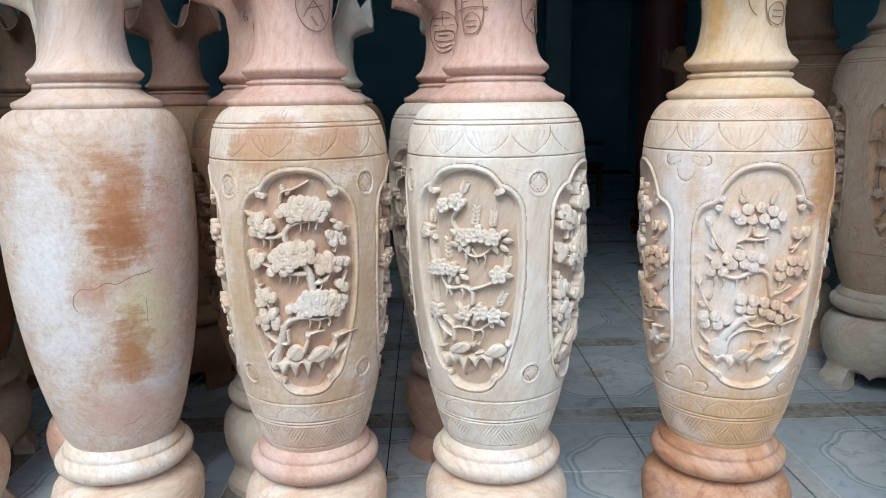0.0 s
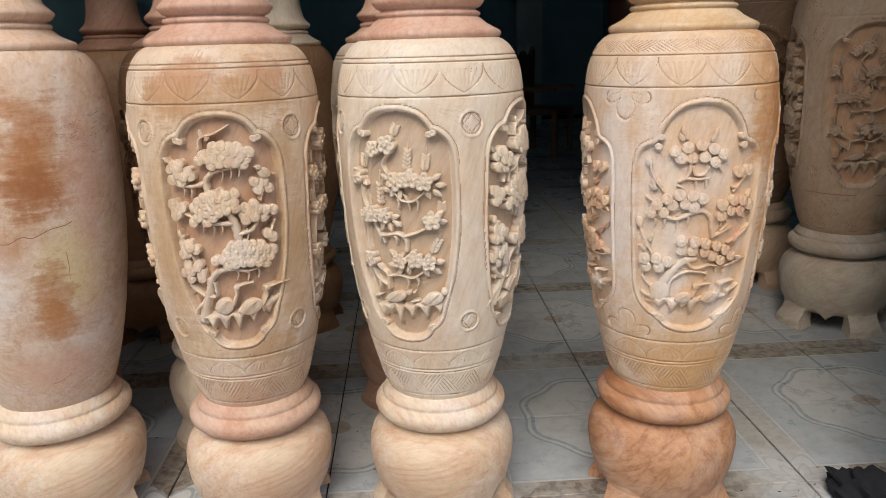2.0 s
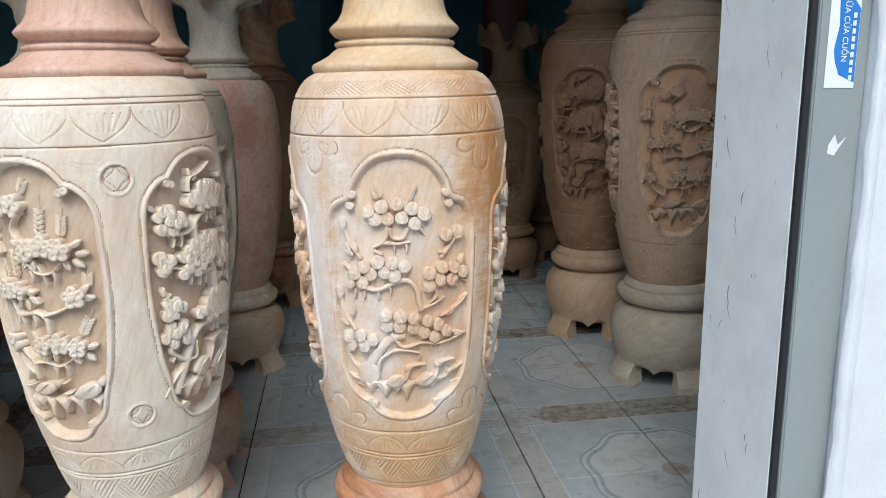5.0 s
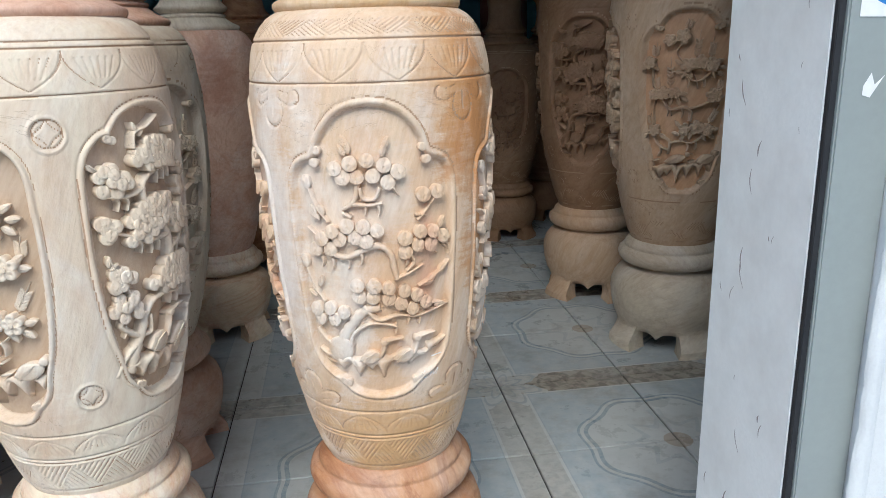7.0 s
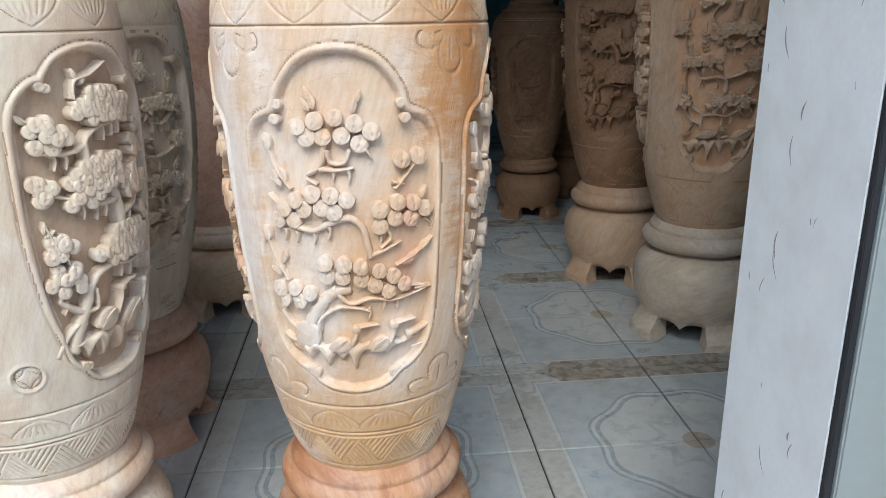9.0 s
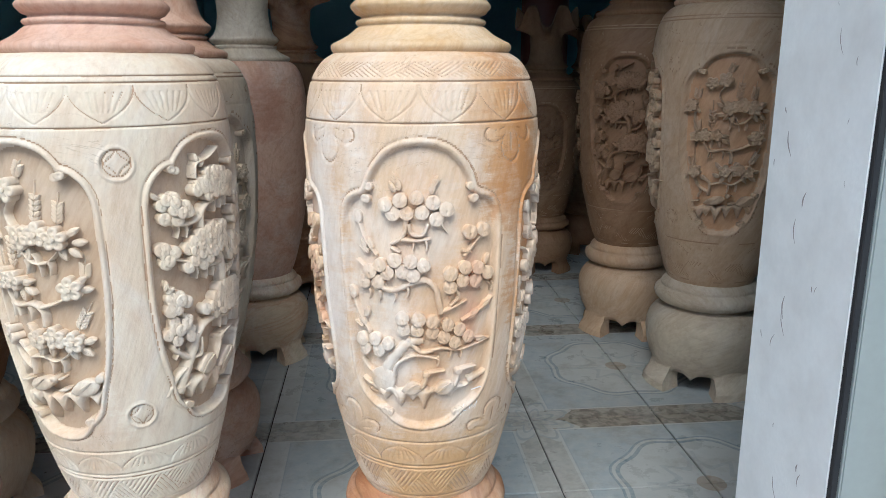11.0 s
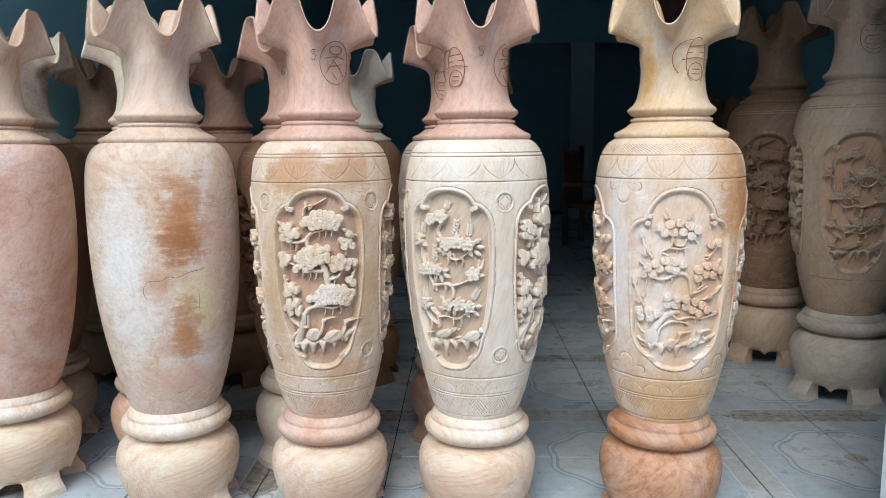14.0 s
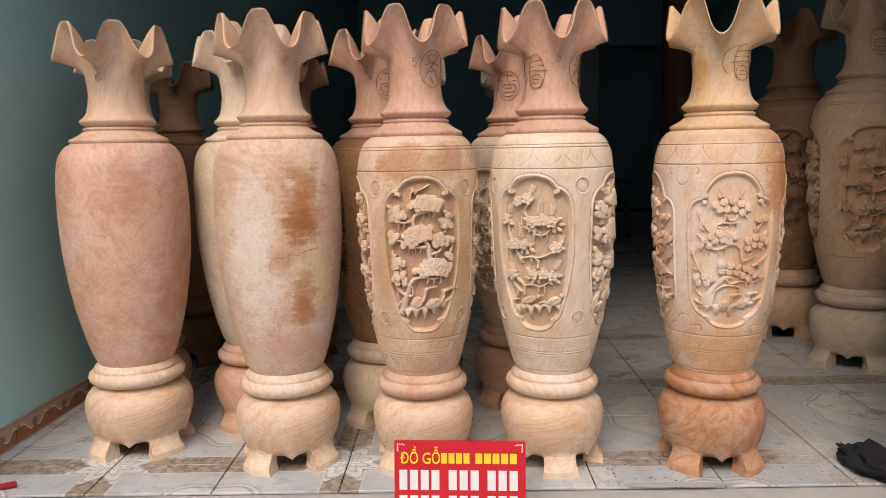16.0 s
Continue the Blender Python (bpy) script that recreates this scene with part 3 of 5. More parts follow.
        for i in range(m - 1):
            for j in range(n - 1):
                faces.append((i * n + j, (i + 1) * n + j, (i + 1) * n + j + 1, i * n + j + 1))
        faces.append(tuple(range(n)))
        faces.append(tuple((m - 1) * n + j for j in range(n))[::-1])
        self.put(group, pts, faces)

    def clump(self, x, y, w, h, disc, floor, top, rot=0.0):
        """Round scales of pine foliage in rows that overlap like shingles, each scored from its lower edge."""
        key = self.begin("foliage")
        W, H, D = w, h, disc
        rows = max(2, round(2 * H / (D * 1.2)))
        for i in range(rows):
            fy = -1 + 2 * i / (rows - 1)
            width = W * math.sqrt(max(0.2, 1 - 0.5 * fy * fy))
            count = max(2, round(2 * width / (D * 1.34)))
            for j in range(count):
                fx = 2 * j / (count - 1) - 1
                if fy < 0 and count > 2 and abs(fx) == 1 and self.rng.random() < 0.35:
                    continue
                px = fx * (width - D * 0.8) + (D * 0.35 if i % 2 else -D * 0.35) + self.rng.uniform(-1, 1) * D * 0.12
                py = fy * (H - D * 0.8) + 0.22 * H * fx * fx + self.rng.uniform(-1, 1) * D * 0.12
                self.fan(key, x + px * math.cos(rot) + py * math.sin(rot), y - px * math.sin(rot) + py * math.cos(rot), D,
                         floor, top + 0.0030 * (1 - fx * fx) + 0.0012 * i, 18)

    def fan(self, group, x, y, radius, floor, top, n=30):
        """A round flat tuft of needles, scored from its lower edge outwards."""
        u, z = self.uv(x, y)
        r = self.size(radius) * self.rng.uniform(0.94, 1.06)
        top += self.rng.uniform(-0.0007, 0.0007)
        lean, tip = self.rng.uniform(-0.5, 0.5), self.rng.uniform(-0.0008, 0.0008)
        pts, faces = [], []
        rings = ((0.0, 0.0), (0.28, 0.0), (0.5, 0.005), (0.7, 0.01), (0.86, 0.025), (0.96, 0.06), (1.0, 0.17), (0.92, 1.0))
        for f, d in rings:
            for j in range(n):
                t = 2 * math.pi * j / n
                px, py = r * f * math.cos(t), r * f * math.sin(t)
                spread = math.atan2(px, py + 1.25 * r)
                score = 0.0019 * (0.5 + 0.5 * math.cos(9.5 * spread)) ** 2 if 0.2 < f and d < 0.1 else 0.0
                pts.append((u + px * math.cos(lean) - py * math.sin(lean), z + px * math.sin(lean) + py * math.cos(lean), top - (top - floor) * d - score - 0.0016 * py / r + tip * px / r))
        for i in range(len(rings) - 1):
            for j in range(n):
                k = (j + 1) % n
                faces.append((i * n + j, (i + 1) * n + j, (i + 1) * n + k, i * n + k))
        self.put(group, pts, faces)

    def flower(self, x, y, size, floor, top):
        key = self.begin("blossom")
        u0, z0 = self.uv(x, y)
        s = self.size(size) * 1.16
        a0 = self.rng.uniform(0, 1.2)
        for k in range(5):
            a = a0 + k * 2 * math.pi / 5
            self.dome(key, u0 + 0.56 * s * math.cos(a), z0 + 0.56 * s * math.sin(a), s * 0.47, s * 0.43, a, floor, top + self.rng.uniform(-0.0008, 0.0008), 14, dish=0.16)
        self.dome(key, u0, z0, s * 0.22, s * 0.22, 0, top - 0.004, top + 0.0024, 10)

    def leaf(self, x, y, length, angle, floor, top, key=None):
        key = key or self.begin("leaf")
        u0, z0 = self.uv(x, y)
        s = self.size(length)
        self.dome(key, u0, z0, s * 0.5, s * 0.25, angle, floor, top, 14, point=0.75)
        self.dome(key, u0, z0, s * 0.46, s * 0.03, angle, top - 0.001, top + 0.0010, 6)

    def sprig(self, x0, y0, x1, y1, floor, top):
        """A thin stalk from its tip down to its foot, with paired leaflets on the lower half."""
        key = self.begin("sprig")
        self.tube(key, [(x0, y0), ((x0 + x1) / 2, (y0 + y1) / 2), (x1, y1)], 0.0008, 0.0013, floor + 0.005, floor, 5, False)
        ang = math.atan2(-(y0 - y1), x0 - x1)
        for k in range(5):
            f = 0.45 + 0.12 * k
            x, y = x0 + (x1 - x0) * f, y0 + (y1 - y0) * f
            for side in (-1, 1):
                a = ang + side * 0.75
                self.leaf(x + 11 * math.cos(a), y - 11 * math.sin(a), 21, a, floor, floor + 0.0065, key)

    def bird(self, x, y, w, h, floor, top, way, crane=False):
        key = self.begin("bird")
        u0, z0 = self.uv(x, y)
        W, H = self.size(w), self.size(h)
        lean = 0.25 * way
        self.dome(key, u0 - way * W * 0.12, z0, W * 1.15, H, lean + (math.pi if way > 0 else 0), floor, top, 22, point=0.72)
        for k in range(9):
            f = k / 8 - 0.5
            self.dome(key, u0 - way * W * (0.20 + 0.45 * f), z0 + H * (0.45 - 0.10 * k), W * 0.62, H * 0.085, lean + 0.30 * way, top - 0.002, top + 0.0018 - 0.0001 * k, 10, point=0.6)
        if crane:
            self.tube(key, [(x + way * w * 0.7, y - h * 0.1), (x + way * w * 0.95, y - h * 1.3), (x + way * w * 0.85, y - h * 2.0)], 0.0052, 0.0040, top, floor, 9, False)
            self.dome(key, *self.uv(x + way * w * 0.95, y - h * 2.15), 0.0075, 0.006, 0, floor, top + 0.001, 12)
            self.tube(key, [(x + way * w * 1.0, y - h * 2.2), (x + way * w * 1.6, y - h * 2.45), (x + way * w * 2.4, y - h * 2.6)], 0.0034, 0.0012, top - 0.001, floor, 7, False)
        else:
            self.dome(key, *self.uv(x + way * w * 0.85, y - h * 1.15), H * 0.55, H * 0.5, 0.3 * way, floor, top + 0.001, 12)
            self.dome(key, *self.uv(x + way * w * 1.22, y - h * 1.25), H * 0.3, H * 0.12, -0.2 * way, floor, top - 0.001, 8)
            self.dome(key, *self.uv(x - way * w * 1.35, y + h * 0.30), W * 0.50, H * 0.20, 0.2 * way, floor, top - 0.0025, 10)

    def ledge(self, x0, y0, x1, y1, drips, floor, top):
        """Rock ledge: one lumpy mass whose lower edge is cut into arches with hanging points between them."""
        key = self.begin("rock")
        cols, rows = 64, 8
        pts, faces = [], []
        p0, p1, p2, p3 = (self.rng.uniform(0, 6) for _ in range(4))
        thick = (x1 - x0) * 0.085
        lo = min(x0, min(d[0] for d in drips) - 8)
        for i in range(cols):
            f = i / (cols - 1)
            x = lo + (x1 - lo) * f
            line = y0 + (y1 - y0) * max(0.0, (x - x0) / (x1 - x0))
            upper = line - thick * (0.75 + 0.25 * math.sin(x * 0.07 + p0) + 0.15 * math.sin(x * 0.19 + p1))
            lower = line + thick * 0.45
            for dx, dy, ln in drips:
                lower = max(lower, line + thick * 0.45 + (dy + ln - line - thick * 0.45) * max(0.0, 1 - abs(x - dx) / (thick * 0.95)) ** 1.5)
            pinch = min(1.0, 8 * f, 8 * (1 - f))
            for k in range(rows):
                g = k / (rows - 1)
                y = upper + (lower - upper) * g
                u, z = self.uv(x, line + (y - line) * (0.25 + 0.75 * pinch))
                round_off = (1 - abs(2 * g - 1) ** 5) if 0 < k < rows - 1 else 0.0
                lump = 0.0016 * math.sin(x * 0.11 + 4 * g + p2) + 0.0012 * math.sin(x * 0.23 - 7 * g + p3)
                hh = floor + (top - floor + lump - 0.004 * g) * round_off * (0.4 + 0.6 * pinch)
                pts.append((u, z, hh))
        for i in range(cols - 1):
            for k in range(rows - 1):
                a = i * rows + k
                faces.append((a, a + 1, a + rows + 1, a + rows))
        self.put(key, pts, faces)

    def arcs(self, line, floor, top):
        """Small bracket twigs hanging under a branch."""
        for x, y in line:
            self.tube("branch", [(x, y), (x + 5, y + 16), (x + 2, y + 36)], 0.0034, 0.0014, top - 0.003, floor, 7)

    def objects(self):
        """Meshes of the carved pieces, each with its name."""
        out = []
        for (g, _), (pts, faces) in self.groups.items():
            P = np.array(pts)
            r = radii(P[:, 1]) + P[:, 2]
            a = P[:, 0] / BODY_R
            V = proportioned(np.column_stack([r * np.cos(a), r * np.sin(a), P[:, 1]]))
            me = bpy.data.meshes.new("carved_" + g)
            me.from_pydata([tuple(v) for v in V], [], faces)
            me.polygons.foreach_set("use_smooth", [True] * len(me.polygons))
            me.update()
            out.append(("carved_" + g, me))
        return out


def corner_curls(rl, half, depth):
    """Scroll beads at the cusps of the frame."""
    wide = HALF_OGEE if half is OGEE else HALF_ARCH
    zt = [(0.665, 0.917), (0.60, 0.914)] if half is OGEE else [(0.665, 0.872), (0.625, 0.892)]
    zb = [(0.66, 0.486), (0.585, 0.483)]
    for s in (-1, 1):
        for k, (f, z) in enumerate(zt + zb):
            w = wide * float(np.interp(z, (0.45, 0.78), (0.86, 1.0)))
            rl.dome("scroll", s * f * w, z, 0.0085 - 0.0010 * (k % 2), 0.0072, 0.5 * s, -depth, 0.0036 - 0.0008 * (k % 2), 14, dish=0.10)


PINE_CLUMPS = ((443, 214, 82, 40, 0), (308, 262, 42, 38, 0.5), (402, 376, 82, 46, 0.5), (527, 401, 56, 34, 0.05), (492, 543, 94, 44, 0),
               (350, 592, 40, 38, 0), (296, 380, 25, 32, 0.3), (328, 516, 31, 30, 0), (543, 317, 40, 26, 0), (567, 487, 20, 22, 0))


def pine_design(depth, lift, seed=3):
    rl = Relief(95, 788, 0.964, 0.452, (95, 250, 500, 650, 740, 880), (430, 424, 443, 457, 467, 472), (303, 303, 290, 268, 250, 215), (0, 0, 0, 0, 0, 0), seed)
    fl, tp = -depth - 0.001, lift
    for x, y, w, h, a in PINE_CLUMPS:
        rl.clump(x, y, w, h, 17.5, fl, tp - 0.001, a)
    for ln, r0, r1 in (([(372, 790), (382, 720), (392, 660), (388, 625)], 0.0125, 0.0085), ([(392, 640), (412, 606), (455, 596), (505, 606), (562, 582)], 0.0075, 0.0028),
                       ([(478, 505), (468, 450), (446, 400)], 0.0100, 0.0085), ([(460, 440), (412, 438), (365, 424), (312, 398)], 0.0065, 0.0028), ([(478, 478), (515, 466), (534, 428)], 0.0062, 0.0040),
                       ([(392, 345), (384, 296), (412, 268), (482, 254)], 0.0075, 0.0032), ([(388, 300), (345, 314), (292, 306)], 0.0062, 0.0030), ([(540, 372), (545, 336)], 0.0034, 0.0030),
                       ([(350, 622), (336, 648), (362, 676), (380, 690)], 0.0045, 0.0060), ([(298, 458), (316, 505)], 0.0022, 0.0026), ([(338, 540), (348, 566)], 0.0030, 0.0030), ([(580, 440), (562, 500)], 0.0018, 0.0026),
                       ([(372, 200), (380, 162), (420, 150), (468, 124)], 0.0042, 0.0014), ([(385, 690), (412, 690), (405, 640)], 0.0050, 0.0034), ([(262, 222), (285, 245)], 0.0016, 0.0026), ([(345, 790), (360, 740), (378, 716)], 0.0070, 0.0050)):
        rl.tube("branch", ln, r0, r1, tp - 0.0020, fl)
    rl.arcs([(318, 312), (340, 314), (372, 432), (402, 440), (425, 438), (455, 256), (478, 254), (500, 462), (470, 600), (500, 606), (530, 600), (556, 584), (345, 650), (430, 262)], fl, tp - 0.001)
    for x, y, a in ((384, 148, 1.9), (402, 160, 0.9), (300, 470, 1.4), (310, 485, 0.6), (574, 462, 1.2), (268, 232, 2.4)):
        rl.leaf(x, y, 30, a, fl, tp - 0.004)
    rl.bird(438, 728, 33, 31, fl, tp + 0.002, 1, True)
    rl.bird(512, 738, 44, 29, fl, tp + 0.003, 1, True)
    rl.bird(550, 284, 20, 18, fl, tp + 0.001, -1)
    rl.ledge(378, 775, 592, 735, ((402, 780, 45), (436, 790, 50), (474, 788, 52), (515, 775, 40), (560, 755, 26), (350, 780, 30)), fl, tp)
    rl.tube("rock", [(350, 775), (365, 815), (398, 845)], 0.0065, 0.0050, tp - 0.003, fl)
    rl.tube("rock", [(540, 752), (572, 728), (600, 712)], 0.0110, 0.0060, tp - 0.002, fl)
    corner_curls(rl, OGEE, depth)
    return rl.objects()


PLUM_FLOWERS = ((237, 190, 24), (281, 176, 29), (182, 280, 25), (303, 290, 29), (346, 280, 29), (388, 290, 28), (202, 408, 23), (228, 402, 27), (264, 402, 24),
                (404, 415, 29), (213, 558, 27), (305, 552, 25), (347, 545, 29), (388, 556, 26))
PLUM_LEAVES = ((425, 276, 0.5), (438, 302, 0.0), (426, 328, -0.6), (290, 328, -2.1), (312, 334, -1.6), (272, 318, 3.0), (268, 278, 2.6), (398, 330, -1.1), (292, 406, 0.2),
               (298, 428, -0.5), (276, 440, -1.2), (252, 438, -1.8), (428, 396, 0.6), (436, 420, 0.0), (422, 556, 0.2), (412, 586, -0.6), (300, 592, -2.1), (278, 572, 2.8),
               (328, 584, -1.6), (280, 530, 2.3), (380, 590, -1.0), (240, 584, -0.5), (190, 588, -2.2), (196, 300, -0.6), (166, 300, -2.3))


def plum_design(depth, lift, seed=5):
    rl = Relief(70, 762, 0.964, 0.452, (100, 250, 500, 700, 830), (387, 389, 395, 402, 405), (300, 297, 283, 240, 206), (-16.5, -17, -19, -21.5, -26), seed)
    fl, tp = -depth - 0.001, lift
    for x, y, a in PLUM_LEAVES:
        rl.leaf(x, y, 38, a, fl, tp - 0.0075)
    for x, y, size in PLUM_FLOWERS:
        rl.flower(x, y, size * 0.94, fl, tp + rl.rng.uniform(0.0010, 0.0040))
    for q in ((345, 152, 332, 262), (400, 182, 390, 262), (194, 198, 190, 258), (243, 258, 246, 378), (196, 325, 202, 390), (440, 345, 434, 398), (310, 108, 290, 150), (190, 490, 200, 536), (440, 456, 398, 530)):
        rl.sprig(*q, fl, tp)
    for ln, r0, r1 in (([(281, 200), (262, 238), (282, 275)], 0.0040, 0.0030), ([(298, 328), (320, 352), (355, 352), (388, 322)], 0.0048, 0.0030), ([(325, 330), (338, 360), (342, 386)], 0.0034, 0.0016),
                       ([(226, 432), (248, 470), (296, 462), (322, 480), (322, 520)], 0.0052, 0.0085), ([(318, 470), (358, 456), (396, 436)], 0.0056, 0.0028), ([(250, 470), (256, 498)], 0.0030, 0.0014),
                       ([(266, 660), (264, 610), (246, 590)], 0.0085, 0.0050), ([(266, 612), (300, 604), (338, 612), (372, 588)], 0.0050, 0.0026), ([(214, 585), (232, 622), (262, 645)], 0.0042, 0.0060), ([(190, 300), (192, 350), (204, 388)], 0.0022, 0.0026),
                       ([(204, 430), (200, 470), (208, 535)], 0.0020, 0.0024), ([(240, 650), (238, 670)], 0.0040, 0.0060)):
        rl.tube("branch", ln, r0 * 0.62, r1 * 0.62, tp - 0.0060, fl)
    rl.arcs([(304, 345), (362, 346), (240, 462), (290, 468), (322, 612), (350, 606), (238, 632)], fl, tp - 0.001)
    rl.bird(292, 682, 42, 19, fl, tp + 0.002, 1)
    rl.bird(396, 684, 38, 23, fl, tp + 0.002, 1)
    rl.ledge(240, 722, 438, 700, ((226, 712, 60), (252, 725, 52), (298, 735, 62), (330, 735, 34), (372, 725, 44), (410, 712, 34), (270, 730, 30)), fl, tp)
    corner_curls(rl, OGEE, depth)
    return rl.objects()


FAN_TUFTS = (
    ((220, 237), (265, 222), (314, 214), (363, 230), (403, 252), (243, 265), (283, 265), (330, 262), (373, 284)),
    ((473, 332), (515, 328)),
    ((206, 440), (249, 421), (297, 425), (336, 438), (175, 466), (228, 466), (274, 460), (305, 472), (160, 502), (202, 500)),
    ((461, 452), (500, 458), (417, 470), (528, 478), (455, 497), (494, 502), (418, 517)),
    ((282, 624), (330, 628), (372, 637), (418, 652), (454, 672), (480, 700), (287, 664), (327, 668), (374, 676), (408, 696), (442, 718)),
    ((203, 710), (166, 715), (244, 722), (178, 750), (220, 748)),
)


def fan_pine_design(depth, lift, seed=7):
    rl = Relief(45, 1000, 0.960, 0.458, (45, 400, 700, 850, 985, 1045), (322, 324, 341, 355, 360, 365), (405, 388, 354, 325, 300, 285), (0, 0, 0, 0, 0, 0), seed)
    fl, tp = -depth - 0.001, lift
    for tuft in FAN_TUFTS:
        key = rl.begin("foliage")
        for k, (x, y) in enumerate(tuft):
            rl.fan(key, x, y, 24.5, fl, tp + 0.0012 - 0.0003 * k)
    for ln, r0, r1 in (([(215, 900), (240, 840), (268, 770), (300, 722), (348, 706)], 0.0150, 0.0075), ([(300, 700), (345, 752), (402, 738), (462, 748), (548, 720)], 0.0050, 0.0018), ([(272, 850), (276, 805), (318, 766), (368, 768), (398, 780)], 0.0052, 0.0026),
                       ([(282, 286), (276, 330), (262, 352), (236, 368)], 0.0060, 0.0036), ([(290, 300), (298, 334), (332, 336), (348, 300)], 0.0038, 0.0038), ([(268, 352), (312, 356), (356, 350)], 0.0050, 0.0022), ([(384, 296), (404, 330)], 0.0034, 0.0014),
                       ([(212, 520), (252, 528), (302, 502), (345, 492), (376, 522), (386, 560), (398, 612)], 0.0050, 0.0068), ([(398, 606), (432, 590), (472, 566)], 0.0048, 0.0014), ([(436, 530), (446, 556), (422, 584)], 0.0036, 0.0032), ([(236, 380), (262, 396)], 0.0040, 0.0030),
                       ([(508, 345), (474, 392), (456, 415)], 0.0036, 0.0034), ([(450, 395), (478, 402)], 0.0040, 0.0020), ([(550, 568), (516, 604), (460, 642)], 0.0014, 0.0026), ([(500, 516), (512, 536)], 0.0026, 0.0012), ([(530, 508), (542, 524)], 0.0026, 0.0012),
                       ([(134, 290), (152, 350), (192, 412)], 0.0036, 0.0022), ([(126, 555), (150, 622), (186, 690)], 0.0034, 0.0022), ([(170, 790), (196, 830), (222, 850)], 0.0036, 0.0060), ([(130, 430), (160, 456)], 0.0026, 0.0016), ([(180, 870), (205, 890), (230, 880)], 0.0040, 0.0060),
                       ([(490, 876), (532, 858), (572, 834)], 0.0090, 0.0030), ([(478, 712), (510, 712), (548, 726)], 0.0034, 0.0014)):
        rl.tube("branch", ln, r0 * 0.85, r1 * 0.85, tp - 0.0032, fl)
    for x, y in ((132, 282), (125, 548)):
        rl.dome("bud", *rl.uv(x, y), 0.0125, 0.0080, 1.8, fl, tp - 0.002, 12, ridges=3)
    for x, y, a in ((246, 152, 1.9), (258, 172, 1.7), (240, 180, 2.1), (372, 160, 1.15), (362, 184, 1.3), (172, 372, 1.9), (152, 392, 2.6), (150, 372, 1.9), (160, 648, 2.3), (150, 662, 2.6), (172, 615, 1.3), (532, 590, 0.7), (500, 618, 0.5), (490, 632, 0.2), (522, 720, 0.1), (528, 432, 1.2)):
        rl.leaf(x, y, 44, a, fl, tp - 0.004)
    rl.arcs([(175, 528), (206, 532), (252, 532), (290, 515), (340, 356), (300, 352), (395, 770), (430, 740), (462, 746), (420, 530), (545, 512)], fl, tp - 0.0015)
    rl.dome("rock", *rl.uv(242, 862), 0.026, 0.024, 0.4, fl, tp - 0.002, 18, ridges=4)
    rl.bird(330, 890, 38, 26, fl, tp + 0.001, 1, True)
    rl.bird(424, 890, 36, 28, fl, tp + 0.002, 1, True)
    rl.ledge(232, 915, 520, 890, ((206, 890, 70), (250, 920, 35), (296, 930, 52), (364, 935, 62), (330, 930, 25), (440, 915, 30), (535, 875, 28)), fl, tp - 0.001)
    corner_curls(rl, ARCH, depth)
    return rl.objects()


def carved_mesh(half, depth, bands, chevrons, nt, nz):
    """Belly mesh; the sunk grounds of the panels take the second material."""
    verts, faces, sunk = carved_body(outline_polygon(half), depth, bands, chevrons, nt, nz)
    me = mesh_data("body", verts, faces)
    for _ in range(3):
        me.materials.append(None)
    me.polygons.foreach_set("material_index", sunk.astype(np.int32))
    return me


OGEE_CUTS = (1.056, 1.066, 0.988, 0.418, 0.366, 0.358, 0.290)
ARCH_CUTS = (1.056, 0.992, 0.420, 0.366, 0.358, 0.288)
PROTO = {
    "ogee": carved_mesh(OGEE, 0.019, OGEE_CUTS, False, 720, 380),
    "ogee_far": carved_mesh(OGEE, 0.019, OGEE_CUTS, False, 320, 170),
    "arch": carved_mesh(ARCH, 0.011, ARCH_CUTS, True, 720, 380),
    "plain": mesh_data("body", *plain_body()),
    "neck": mesh_data("neck", *neck_and_mouth()),
    "ring": mesh_data("ring", *ring_piece()),
    "stand": mesh_data("stand", *stand_piece()),
    "foot": mesh_data("foot", *foot_piece(), smooth=False),
}
DESIGNS = {"pine": pine_design(0.019, 0.0038), "plum": plum_design(0.019, 0.0022), "fan": fan_pine_design(0.011, 0.0027)}


def piece(name, me, parent, material, spin=0.0):
    ob = new(name, me)
    ob.parent = parent
    ob.matrix_basis = Matrix.Rotation(spin, 4, "Z")
    if not me.materials:
        me.materials.append(material)
    ob.material_slots[0].link = "OBJECT"
    ob.material_slots[0].material = material
    return ob


def vase(x, y, face, body, designs, m_body, m_neck, m_stand, label, lip=0.0, feet=45.0, group="carved wooden vases", m_ring=None, m_ground=None, girth=1.0, tall=1.0):
    """A turned wooden vase on its footed stand. face: direction of the first panel in degrees; lip and feet: turn of mouth and feet."""
    root = tagged(new("wooden_vase"), label, "vase", group)
    root.matrix_basis = pose(x, y, 0.0) @ Matrix.Diagonal((girth, girth, tall, 1.0))
    belly = piece("body", PROTO[body], root, m_body, radians(face))
    if designs:
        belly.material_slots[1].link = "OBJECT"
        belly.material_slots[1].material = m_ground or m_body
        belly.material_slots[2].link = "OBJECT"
        belly.material_slots[2].material = W_GROOVE_SHADE
    piece("neck", PROTO["neck"], root, m_neck, radians(lip))
    piece("ring", PROTO["ring"], root, m_ring or m_stand)
    stand = piece("stand", PROTO["stand"], root, m_stand, radians(feet - 45))
    for k in range(4):
        piece("foot", PROTO["foot"], stand, m_stand, radians(45 + 90 * k))
    for k, d in enumerate(designs):
        for name, me in (DESIGNS[d] if d else ()):
            piece(name, me, root, m_body, radians(face + 90 * k))
    return root


